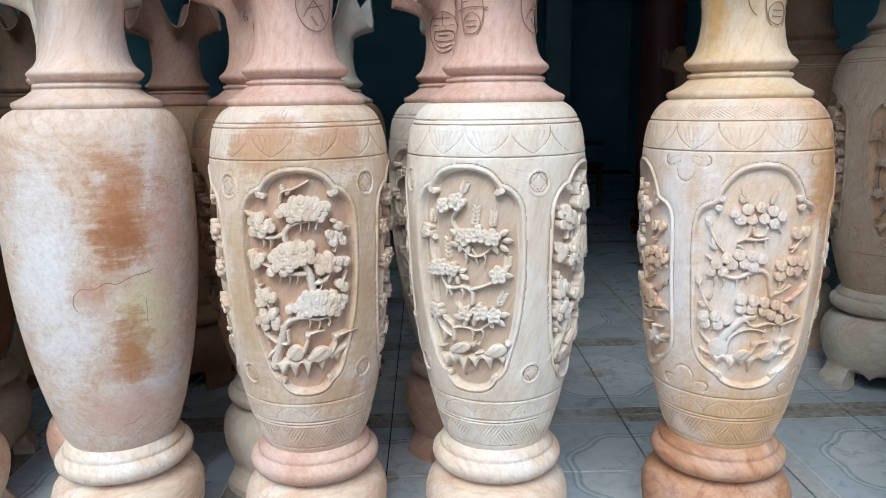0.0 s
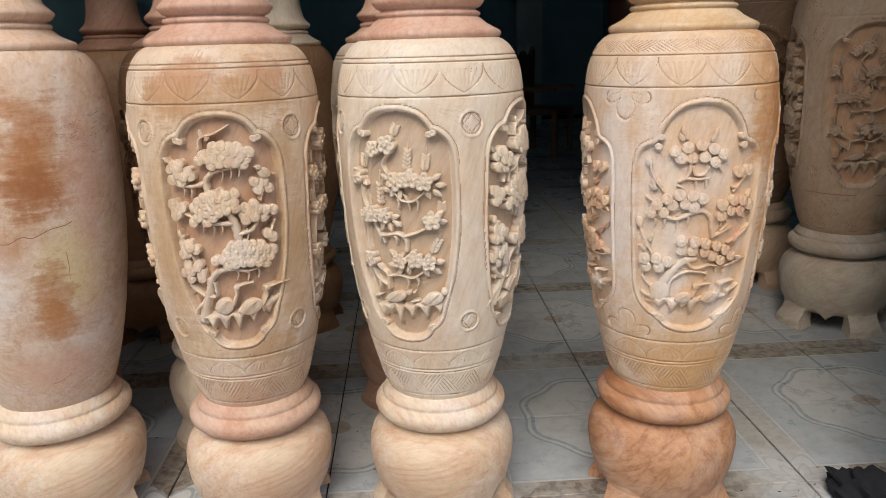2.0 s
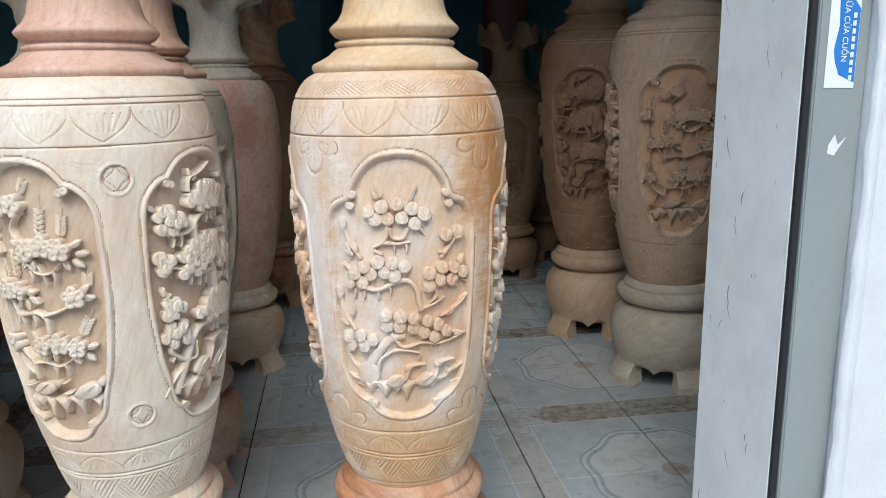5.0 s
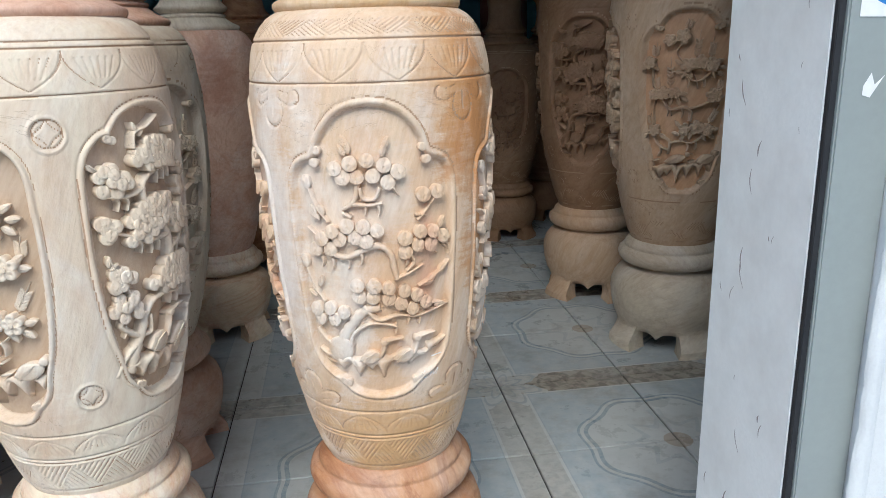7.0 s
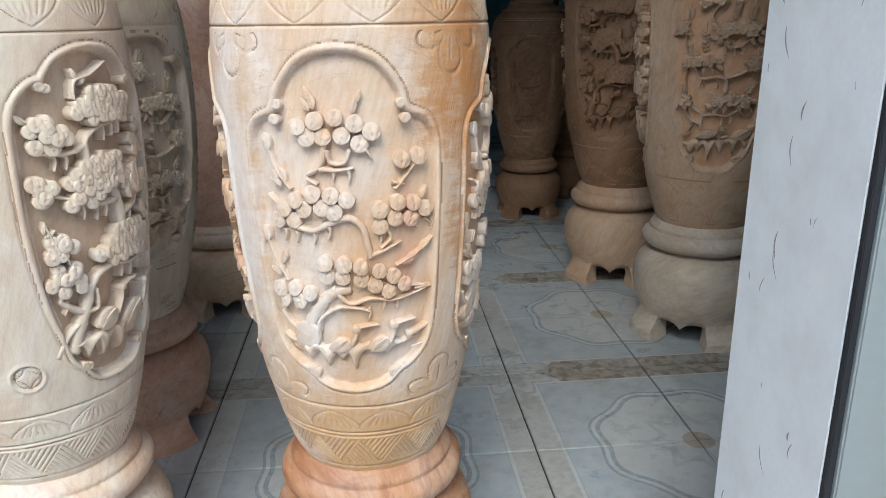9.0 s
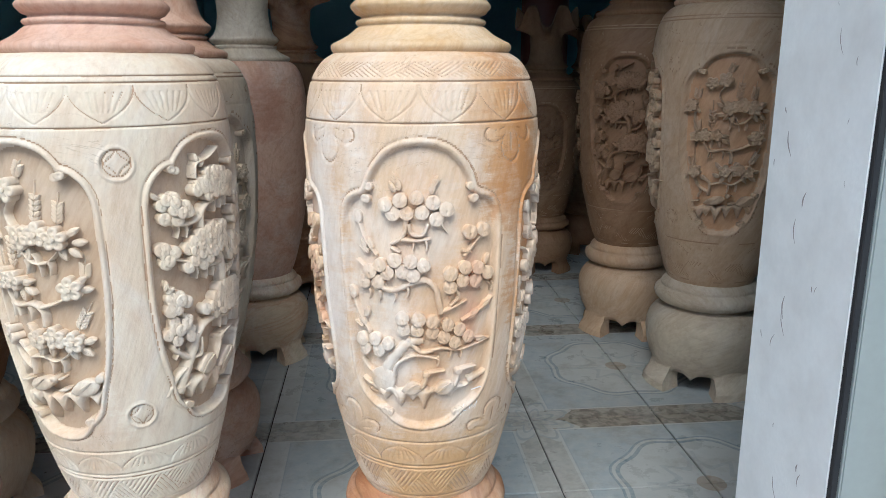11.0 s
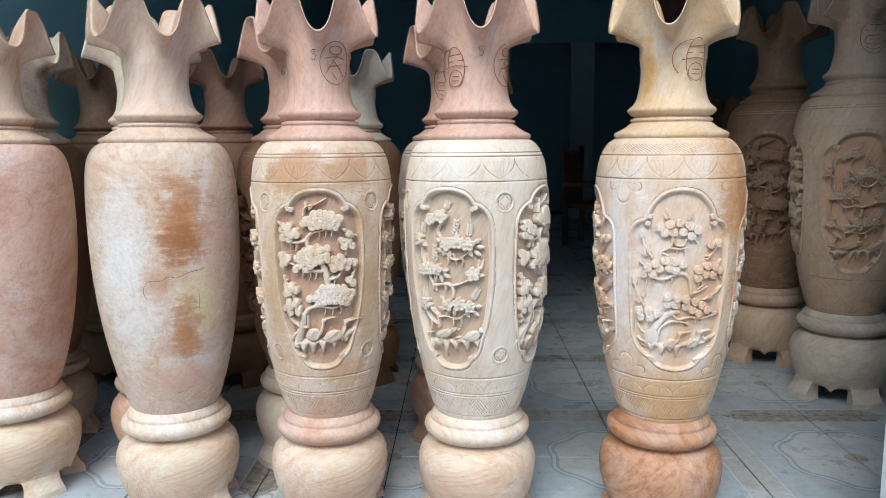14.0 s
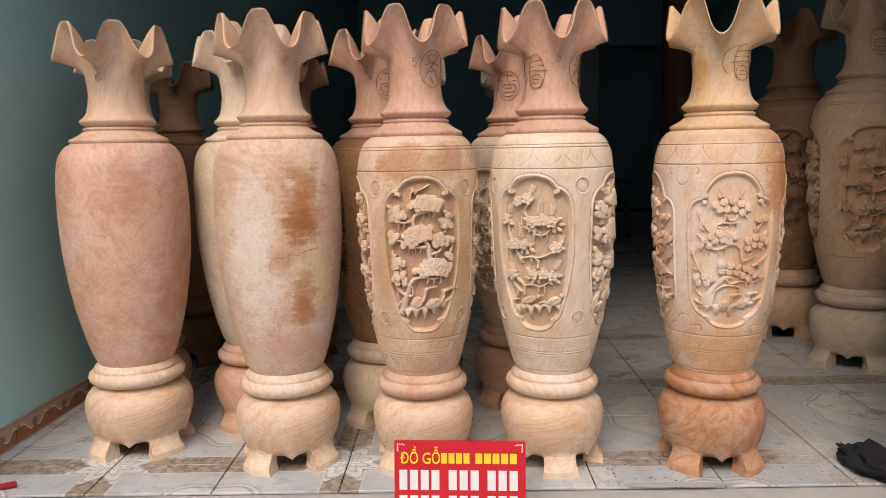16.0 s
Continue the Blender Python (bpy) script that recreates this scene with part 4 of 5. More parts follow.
FIRST_ROW = [
    vase(-1.318, 1.843, 0, "plain", (), W_PINK, W_PEACH, W_BASE, "smooth pink-brown turned wooden vase on a straw-coloured footed stand", -62, -37, group="plain wooden vases", girth=1.04),
    vase(-0.744, 1.735, 0, "plain", (), W_WHITE, W_PEACH, W_BASE, "smooth whitish wooden vase with orange stains and a crack, uncarved", -86, -29, group="plain wooden vases", girth=1.0),
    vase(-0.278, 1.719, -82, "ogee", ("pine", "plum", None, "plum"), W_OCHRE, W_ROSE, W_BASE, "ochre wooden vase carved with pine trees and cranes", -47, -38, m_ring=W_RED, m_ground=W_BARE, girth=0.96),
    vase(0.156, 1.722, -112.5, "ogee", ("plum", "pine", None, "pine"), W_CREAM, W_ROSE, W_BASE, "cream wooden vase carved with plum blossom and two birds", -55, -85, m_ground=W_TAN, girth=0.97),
    vase(0.683, 1.719, -93, "arch", ("fan", "fan", None, "fan"), W_HONEY, W_AMBER, W_ORANGE, "honey-coloured wooden vase with shallow carved pines, on an orange stand", -77, -137, m_ring=W_ORANGE, girth=0.97),
]
BEHIND = [
    vase(-1.47, 2.24, 0, "plain", (), W_BROWN_DIM, W_BASE, W_BASE, "plain wooden vase standing against the teal wall", 10, 30, group="plain wooden vases"),
    vase(-0.949, 2.10, 0, "plain", (), W_GREY, W_CREAM, W_RED, "plain greyish wooden vase with a reddish stand", -60, 60, group="plain wooden vases"),
    vase(-0.448, 2.13, -70, "ogee_far", ("plum", "pine", None, "pine"), W_BROWN_DIM, W_ROSE, W_CREAM, "brown carved wooden vase with a rosy neck", -75, 45),
    vase(0.073, 2.33, -130, "ogee_far", ("plum", "plum", None, "plum"), W_CREAM, W_ROSE, W_RED, "carved cream wooden vase with a rosy neck and round seal", -95, 40),
    vase(-1.55, 2.95, 0, "plain", (), W_BROWN_DIM, W_BROWN_DIM, W_BROWN_DIM, "plain brown wooden vase in the third row", 15, 45, group="plain wooden vases"),
    vase(-0.98, 2.95, 0, "plain", (), W_BROWN_DIM, W_DARK, W_BROWN_DIM, "plain dark wooden vase in the third row", -35, 45, group="plain wooden vases"),
    vase(-0.40, 3.00, 0, "plain", (), W_BROWN_DIM, W_CREAM, W_BROWN_DIM, "plain brown wooden vase with a pale mouth", 5, 45, group="plain wooden vases"),
    vase(0.106, 3.17, 0, "plain", (), W_PINK, W_GREY, W_BASE, "smooth rosy-brown wooden vase with a straw stand", 0, -35, group="plain wooden vases"),
    vase(0.15, 4.05, 0, "plain", (), W_BROWN_DIM, W_ORANGE, W_ORANGE, "dark stained wooden vase deep in the shop", 20, 45, group="plain wooden vases"),
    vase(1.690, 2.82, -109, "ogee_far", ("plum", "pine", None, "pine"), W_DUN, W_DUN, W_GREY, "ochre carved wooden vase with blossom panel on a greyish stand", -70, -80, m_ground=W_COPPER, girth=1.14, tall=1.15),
    vase(1.580, 3.38, -119, "ogee_far", ("pine", "plum", None, "plum"), W_BROWN_DIM, W_BROWN_DIM, W_DUN, "brown carved wooden vase with a knotted dun stand", -40, -65, girth=1.12, tall=1.15),
    vase(1.40, 4.35, -100, "ogee_far", ("plum", "pine", None, "pine"), W_BROWN_DIM, W_BROWN_DIM, W_BROWN_DIM, "brown carved wooden vase in the dim back", -10, 45, girth=0.95, tall=0.92),
    vase(1.74, 4.75, -100, "plain", (), W_BROWN_DIM, W_BROWN_DIM, W_BROWN_DIM, "plain brown wooden vase in the dim back", 30, 45, group="plain wooden vases", girth=0.95, tall=0.92),
]


# ---- engraving on the necks ----
NECK_Z = (1.160, 1.185, 1.205, 1.25, 1.29, 1.31, 1.34, 1.37, 1.40)
NECK_R = (0.118, 0.105, 0.0965, 0.0902, 0.0915, 0.0940, 0.0985, 0.108, 0.122)
M_CUT = painted("cut_groove", (0.30, 0.15, 0.08), (0.24, 0.11, 0.06), 0.9, 30.0)
M_PENCIL = painted("pencil", (0.10, 0.06, 0.05), (0.14, 0.09, 0.07), 0.8, 30.0)


def strokes(name, parent, angle, z, lines, size, width, material, label="", belly=False):
    """Thin cut or drawn lines wrapped on the neck."""
    verts, faces = [], []
    for line in lines:
        p = smooth_profile(line, max(6, 6 * (len(line) - 1))) if len(line) > 2 else np.array(line, float)
        for i in range(len(p)):
            d = p[min(i + 1, len(p) - 1)] - p[max(i - 1, 0)]
            d = d / (np.linalg.norm(d) + 1e-9)
            for s, lift in ((-1, -0.0012), (-0.5, 0.0003), (0.5, 0.0003), (1, -0.0012)):
                u = p[i][0] * size - d[1] * s * width
                zz = z + p[i][1] * size + d[0] * s * width
                r = (girth_at(zz) if belly else float(np.interp(zz, NECK_Z, NECK_R))) + lift
                a = radians(angle) + u / (0.2 if belly else 0.094)
                verts.append((r * math.cos(a), r * math.sin(a), zz))
            if i:
                n = len(verts)
                for k in range(3):
                    faces.append((n - 8 + k, n - 7 + k, n - 3 + k, n - 4 + k))
    return mesh_object(name, verts, faces, material, parent, True, label)


def circle(rx, ry, a0=0, a1=360, cx=0, cy=0):
    return [(cx + rx * math.cos(radians(a)), cy + ry * math.sin(radians(a))) for a in np.linspace(a0, a1, 15)]


SEAL_A = [circle(0.85, 1.0), [(-0.4, 0.7), (0.4, 0.7)], [(0, 0.9), (0, 0.3)], [(-0.6, 0.35), (0.6, 0.35)], [(-0.5, 0.05), (0.5, 0.05), (0.5, -0.4), (-0.5, -0.4), (-0.5, 0.05)], [(-0.3, -0.15), (0.3, -0.15)], [(-0.5, -0.6), (0, -0.75), (0.5, -0.6)]]
SEAL_B = [circle(0.85, 1.0), circle(0.35, 0.2, 0, 360, 0, 0.6), [(-0.6, 0.2), (0, 0.3), (0.6, 0.2)], [(0.1, 0.4), (-0.2, 0.0), (-0.55, -0.5)], [(-0.1, 0.1), (0.3, -0.3), (0.5, -0.65)], [(-0.4, -0.2), (0.35, -0.05)], [(-0.2, -0.45), (0.1, -0.8)]]
SEAL_C = [circle(0.55, 1.0, -60, 240), [(-0.45, 0.62), (0.4, 0.7)], [(-0.5, 0.35), (0.5, 0.4)], [(-0.75, 0.05), (0, 0.15), (0.75, 0.08)], circle(0.42, 0.38, 0, 360, 0, -0.45), [(-0.25, -0.35), (0.25, -0.35)], [(-0.25, -0.55), (0.25, -0.55)], circle(0.9, 0.8, 90, 230, -0.3, 0.1)]
FIVE = [[(0.5, 1.0), (-0.4, 0.9), (-0.45, 0.15), (0.2, 0.2), (0.45, -0.35), (0.0, -1.0), (-0.5, -0.8)]]
SIX = [[(0.3, 1.0), (-0.35, 0.2), (-0.3, -0.8), (0.2, -0.9), (0.35, -0.3), (-0.2, -0.1)]]
ONE = [[(-0.9, 0.8), (-0.9, -0.9)]]
v1, v2, v3, v4, v5 = FIRST_ROW
strokes("carved_seal", v3, -46, 1.295, SEAL_B, 0.055, 0.0011, M_CUT, "round carved seal")
strokes("pencil_mark", v3, -85, 1.315, FIVE, 0.013, 0.0006, M_PENCIL, "pencilled figure five")
strokes("carved_seal", v4, -128, 1.275, SEAL_C, 0.055, 0.0011, M_CUT, "round carved seal")
strokes("carved_seal", v4, -28, 1.285, SEAL_B, 0.055, 0.0011, M_CUT, "round carved seal")
strokes("pencil_mark", v4, -80, 1.318, FIVE, 0.012, 0.0006, M_PENCIL, "pencilled figure five")
strokes("carved_seal", v5, -62, 1.285, SEAL_C, 0.058, 0.0011, M_CUT, "tall carved seal")
strokes("carved_seal", BEHIND[2], -60, 1.285, SEAL_A, 0.055, 0.0011, M_CUT, "round carved seal")
strokes("pencil_mark", BEHIND[2], -100, 1.315, SIX, 0.013, 0.0006, M_PENCIL, "pencilled figure six")
strokes("carved_seal", BEHIND[3], -112, 1.285, SEAL_A, 0.055, 0.0011, M_CUT, "round carved seal")
strokes("carved_seal", BEHIND[9], -90, 1.285, SEAL_A, 0.055, 0.0011, M_CUT, "round carved seal")
strokes("carved_seal", BEHIND[10], -80, 1.285, SEAL_A, 0.055, 0.0011, M_CUT, "round carved seal")
strokes("pencil_mark", v1, -95, 1.305, ONE + FIVE, 0.012, 0.0006, M_PENCIL, "pencilled figure fifteen")

strokes("crack", v2, -60, 0.722, [[(-0.085, -0.012), (-0.07, 0.002), (-0.045, 0.001), (-0.02, 0.012), (0.0, 0.008), (0.03, 0.020), (0.06, 0.024), (0.075, 0.030)],
                                  [(-0.085, -0.012), (-0.088, -0.03), (-0.082, -0.045)]], 1.0, 0.0013, M_CUT, "thin dark crack", True)
strokes("crack", v2, -44, 0.66, [[(0.0, 0.03), (0.002, 0.0), (0.001, -0.03)]], 1.0, 0.0008, M_CUT, "short upright crack", True)
strokes("crack", v2, -55, 0.40, [[(-0.03, -0.006), (0.0, 0.0), (0.02, 0.012)], [(-0.02, 0.004), (0.03, 0.02)]], 1.0, 0.0010, M_CUT, "short dark crack", True)
strokes("chalk_mark", v5, -66, 0.515, [[(-0.012, 0.014), (-0.018, -0.006), (-0.006, -0.012), (0.004, 0.012), (0.008, -0.008), (0.016, 0.014), (0.006, 0.002), (-0.016, 0.0)]], 1.0, 0.0007, M_WHITE_PRINT, "white chalk scribble", True)
strokes("chalk_dash", v5, -66, 0.515, [[(0.0, 0.038), (0.011, 0.0395), (0.022, 0.040)]], 1.0, 0.0007, M_WHITE_PRINT, "short white chalk dash", True)

# ---- door jamb, shutter rail, plaster edge ----
structure("jamb", box(1.180, 1.300, FACE + 0.002, 1.485, -0.15, 2.75, 0.0012), M_MARBLE, "scratched white stone-clad door jamb", "door jamb")
rail = tagged(new("shutter_rail"), "grey painted steel guide rail of a rolling shutter", "shutter rail", kind="structure")
part("front_plate", box(1.1892, 1.2580, FACE - 0.012, FACE - 0.002, -0.15, 2.75, 0.002), M_RAIL, rail)
# black strip painted in for the dark gap between jamb and rail
part("slot_shade", box(1.1803, 1.1890, FACE - 0.007, FACE + 0.001, -0.15, 2.75, 0.001), M_BLACK, rail, "black rubber slot lining")


def ragged_strip(x, y, z0, z1, seed):
    """Lumpy bead of plaster where the wall meets the rail."""
    rng = random.Random(seed)
    n, verts, faces = 150, [], []
    w = 0.004
    for i in range(n):
        z = z0 + (z1 - z0) * i / (n - 1)
        w += rng.uniform(-0.0022, 0.0022)
        w = min(0.011, max(0.0015, w))
        h = 0.0035 + rng.uniform(-0.0012, 0.0015)
        for dx, dy in ((-w, 0.004), (-w * 0.7, -h), (0.006, -h * 1.2), (0.016, 0.002)):
            verts.append((x + dx, y + dy, z))
        if i:
            b = 4 * i
            for k in range(3):
                faces.append((b - 4 + k, b - 3 + k, b + 1 + k, b + k))
    return verts, faces


tagged(mesh_object("plaster_edge", *ragged_strip(1.2595, FACE - 0.031, -0.1, 2.6, 4), M_PLASTER), "ragged white plaster edge along the rail", "trim", kind="structure")

sticker = tagged(new("sticker"), "torn blue and white sticker on the shutter rail", "sticker")
sticker.matrix_basis = pose(1.2225, FACE - 0.0126, 1.120, 90, 0, 0)


def outline_card(points, thick, material, name, parent, z=0.0, label=""):
    """A thin card from an outline in its own plane."""
    bm = bmesh.new()
    f = bm.faces.new([bm.verts.new((x, y, z)) for x, y in points])
    g = bmesh.ops.extrude_face_region(bm, geom=[f])
    for v in g["geom"]:
        if isinstance(v, bmesh.types.BMVert):
            v.co.z += thick
    bmesh.ops.recalc_face_normals(bm, faces=bm.faces[:])
    return part(name, bm, material, parent, label)


outline_card([(-0.021, -0.066), (0.019, -0.067), (0.0195, 0.045), (0.012, 0.040), (0.006, 0.056), (-0.003, 0.060), (-0.0205, 0.050)], 0.0003, M_WHITE_PRINT, "backing", sticker)
outline_card([(-0.009, -0.035), (-0.003, -0.050), (0.0185, -0.060), (0.019, 0.030), (0.004, 0.050), (-0.0095, 0.050), (-0.007, 0.01), (-0.012, -0.02)], 0.0002, M_BLUE, "blue_field", sticker, 0.0004)


def lettering(text, size, material, parent, matrix, name="lettering", bold=0.0):
    cu = bpy.data.curves.new("text", "FONT")
    cu.body, cu.size, cu.extrude, cu.offset = text, size, 0.0002, bold
    tmp = bpy.data.objects.new("text", cu)
    scene.collection.objects.link(tmp)
    bpy.context.view_layer.update()
    me = bpy.data.meshes.new_from_object(tmp.evaluated_get(bpy.context.evaluated_depsgraph_get()))
    bpy.data.objects.remove(tmp)
    me.materials.clear()
    me.materials.append(material)
    ob = new(name, me)
    ob.parent = parent
    ob.matrix_basis = matrix
    return ob


def bar(name, x, y, w, h, z, material, parent):
    bm = box(x - w / 2, x + w / 2, y - h / 2, y + h / 2, z, z + 0.0004)
    return part(name, bm, material, parent)


lettering("SỬA CỬA CUỐN", 0.0105, M_WHITE_PRINT, sticker, pose(-0.0015, 0.044, 0.0009, 0, 0, -90))
for k in range(9):
    bar("print_bar", 0.0125, 0.022 - 0.0095 * k, 0.0042, 0.0062, 0.0007, M_WHITE_PRINT, sticker)
scrap = tagged(mesh_object("paper_scrap", [(1.214, 0, 0.985), (1.222, 0, 0.999), (1.227, 0, 0.986), (1.238, 0, 0.996), (1.2285, 0, 0.981), (1.223, 0, 0.972), (1.2135, 0, 0.975)], [(0, 1, 2), (2, 3, 4), (0, 2, 4, 5, 6)], M_WHITE_PRINT, None, False),
               "small torn scrap of white paper on the rail", "paper scrap")
scrap.matrix_basis = pose(0.001, FACE - 0.0128, -0.004)

# scratches and nicks on the jamb
rng = random.Random(21)
jamb = bpy.data.objects["jamb"]
M_NICK = painted("dirt_nick", (0.32, 0.29, 0.27), (0.45, 0.42, 0.40), 0.9, 40.0)
for _ in range(46):
    y, z = rng.uniform(1.262, 1.475), rng.uniform(0.1, 1.5)
    n, ln, lean = 6, rng.choice((0.005, 0.008, 0.012, 0.022, 0.034)), rng.uniform(-0.5, 0.5)
    w = rng.uniform(0.0005, 0.0019)
    verts, faces = [], []
    for i in range(n):
        f = i / (n - 1)
        yy, zz = y + lean * ln * f + 0.15 * ln * math.sin(f * 3), z + ln * f
        ww = w * math.sin(math.pi * (0.08 + 0.84 * f))
        verts += [(1.1797, yy - ww, zz), (1.1797, yy + ww, zz)]
        if i:
            b = 2 * i
            faces.append((b - 2, b - 1, b + 1, b))
    mesh_object("scratch", verts, faces, M_NICK, jamb, False)

# ---- skirting of printed tiles on the side wall ----
def skirting_material():
    k = Nodes("printed_skirting")
    pos = k.position()
    sep = k.tree.nodes.new("ShaderNodeSeparateXYZ")
    k.link(pos, sep.inputs[0])
    Y, Z = sep.outputs[1], sep.outputs[2]
    f = k.math("MULTIPLY", Y, 2 * math.pi / 0.2)
    wave = k.math("ADD", 0.048, k.math("ADD", k.math("MULTIPLY", k.math("SINE", f), 0.016), k.math("MULTIPLY", k.math("SINE", k.math("MULTIPLY", f, 3.0)), 0.006)))
    d = k.math("SUBTRACT", Z, wave)
    n = k.noise(pos, 40.0, 5.0, 0.7)
    lower = k.mix(n, (0.30, 0.105, 0.035), (0.42, 0.17, 0.06))
    upper = k.mix(n, (0.40, 0.25, 0.16), (0.55, 0.40, 0.30))
    col = k.mix(k.math("GREATER_THAN", d, 0.0), lower, upper)
    col = k.mix(k.math("LESS_THAN", k.math("ABSOLUTE", d), 0.0035), col, (0.66, 0.63, 0.58))
    dist = k.math("SUBTRACT", k.math("PINGPONG", Y, 0.1), 0.05)
    ros = k.math("SQRT", k.math("ADD", k.math("MULTIPLY", dist, dist), k.math("MULTIPLY", k.math("SUBTRACT", Z, 0.048), k.math("SUBTRACT", Z, 0.048))))
    col = k.mix(k.math("MULTIPLY", k.math("LESS_THAN", ros, k.math("ADD", 0.013, k.math("MULTIPLY", n, 0.01))), 0.75), col, (0.20, 0.07, 0.03))
    col = k.mix(k.math("MULTIPLY", k.math("GREATER_THAN", Z, 0.080), 0.8), col, (0.35, 0.20, 0.13))
    col = k.mix(k.math("MULTIPLY", k.math("LESS_THAN", Z, 0.008), 0.8), col, (0.50, 0.40, 0.32))
    return k.done(col, 0.3)


M_SKIRT = skirting_material()
skirting = tagged(new("baseboard"), "brown and cream printed ceramic skirting tiles", "baseboard", kind="structure")
yy = SILL - 0.05
while yy < 8.0:
    part("skirting_tile", box(LEFT - 0.002, LEFT + 0.010, yy, yy + 0.397, 0.001, 0.089, 0.0015), M_SKIRT, skirting)
    yy += 0.4

# ---- sign board on the step ----
sign = tagged(new("sign_board"), "red board sign with yellow heading and white figures", "sign")
sign.matrix_basis = pose(-0.1465, 1.318, -0.011, 84, 0.6, 0)
W, H = 0.379, 0.226
part("board", box(-W / 2, W / 2, 0, H, -0.012, 0.0, 0.0015), M_RED_SIGN, sign)
part("prop", box(-0.02, 0.02, 0.0, 0.19, -0.030, -0.012, 0.002), M_BLACK, sign, "dark prop behind the board")


def across(f):
    return -W / 2 + W * f


lettering("ĐỒ GỖ", 0.046, M_YELLOW, sign, pose(across(0.045), H - 0.066, 0.0006) @ Matrix.Diagonal((0.78, 1.0, 1.0, 1.0)), bold=0.0004)
for f0, f1, n in ((0.352, 0.58, 4), (0.613, 0.938, 5)):
    for k in range(n):
        w = (f1 - f0) * W / n
        bar("heading_bar", across(f0) + w * (k + 0.5), H - 0.050, w * 0.80, 0.030, 0.0006, M_YELLOW, sign)
for row in (0, 1):
    for f0, f1, n in ((0.028, 0.355, 4), (0.404, 0.655, 3), (0.70, 0.95, 3)):
        for k in range(n):
            w = (f1 - f0) * W / n
            bar("figure_bar", across(f0) + w * (k + 0.5), H - 0.1135 - 0.074 * row, w * 0.74, 0.058, 0.0006, M_WHITE_PRINT, sign)
for s in (-1, 1):
    for k in range(4):
        bar("corner_ornament", s * (W / 2 - 0.010 - 0.006 * k), H - 0.009 - 0.002 * (k % 2), 0.004, 0.0035, 0.0006, M_WHITE_PRINT, sign)
        bar("corner_ornament", s * (W / 2 - 0.009 - 0.002 * (k % 2)), H - 0.014 - 0.005 * k, 0.0035, 0.0035, 0.0006, M_WHITE_PRINT, sign)


# ---- loose things on the floor ----
def crumpled(name, w, d, h, seed, material):
    """A dropped, folded cloth: a closed lump with sharp folds."""
    bm = bmesh.new()
    bmesh.ops.create_icosphere(bm, subdivisions=5, radius=1.0)
    off = Vector((seed * 3.7, seed * 1.3, seed))
    for v in bm.verts:
        n = v.co.normalized()
        ridge = 1 - abs(noise.noise(n * 2.3 + off)) * 1.5
        fold = 1 - abs(noise.noise(n * 5.1 + off * 2)) * 1.3
        lobes = 1 + 0.35 * noise.noise(n * 1.3 + off)
        s = lobes * (0.62 + 0.30 * ridge + 0.14 * fold)
        v.co = Vector((n.x * s * w, n.y * s * d, max(0.0, (n.z * 0.55 + 0.45) * s * h - 0.12 * h)))
    return part(name, bm, material, None, "", True)


cloth = tagged(crumpled("cloth", 0.085, 0.13, 0.085, 2.0, M_CLOTH), "crumpled black cloth dropped beside the door jamb", "cloth")
cloth.matrix_basis = pose(1.175, 1.60, 0.001, 0, 0, 25)
pen = tagged(new("red_knife"), "red plastic handled tool on the floor by the wall", "tool")
bm = bmesh.new()
bmesh.ops.create_cone(bm, cap_ends=True, segments=14, radius1=0.011, radius2=0.006, depth=0.15)
bmesh.ops.bevel(bm, geom=[e for e in bm.edges if e.calc_face_angle(0) > 1], offset=0.002, segments=2, affect="EDGES")
part("handle", bm, M_PEN, pen, smooth=True)
pen.matrix_basis = pose(-1.64, 1.455, 0.012, 90, 0, -62)
bm = bmesh.new()
bmesh.ops.create_circle(bm, cap_ends=True, segments=40, radius=1.0)
for v in bm.verts:
    a = math.atan2(v.co.y, v.co.x)
    s = 1 + 0.35 * noise.noise(Vector((math.cos(a) * 2, math.sin(a) * 2, 3.0))) + 0.12 * math.sin(9 * a)
    v.co = Vector((0.17 * v.co.x * s, 0.016 * v.co.y * s, 0.0))
g = bmesh.ops.extrude_face_region(bm, geom=bm.faces[:])
for v in g["geom"]:
    if isinstance(v, bmesh.types.BMVert):
        v.co.z += 0.003
smear = tagged(part("cement_smear", bm, M_CEMENT), "dried grey cement smear along the joint", "cement", kind="stuff")
smear.matrix_basis = pose(0.53, 1.512, 0.001, 0, 0, 2)
rng = random.Random(8)
verts, faces = [], []
for k in range(150):
    cx, cy = rng.uniform(-0.1, 1.1) if k < 110 else rng.uniform(-1.6, 0), rng.gauss(1.60, 0.07) if k < 110 else rng.uniform(1.55, 2.4)
    if cy < 1.53:
        continue
    a, l, w = rng.uniform(0, 3.1), rng.uniform(0.002, 0.008), rng.uniform(0.0012, 0.003)
    b = len(verts)
    for dx, dy in ((-l, 0), (0, -w), (l, 0), (0, w)):
        verts.append((cx + dx * math.cos(a) - dy * math.sin(a), cy + dx * math.sin(a) + dy * math.cos(a), 0.0012))
    verts.append((cx, cy, 0.003))
    faces += [(b, b + 1, b + 4), (b + 1, b + 2, b + 4), (b + 2, b + 3, b + 4), (b + 3, b, b + 4)]
tagged(mesh_object("wood_chips", verts, faces, M_GROUT, None, False), "dark crumbs and chips scattered on the tiles", "debris", kind="stuff")

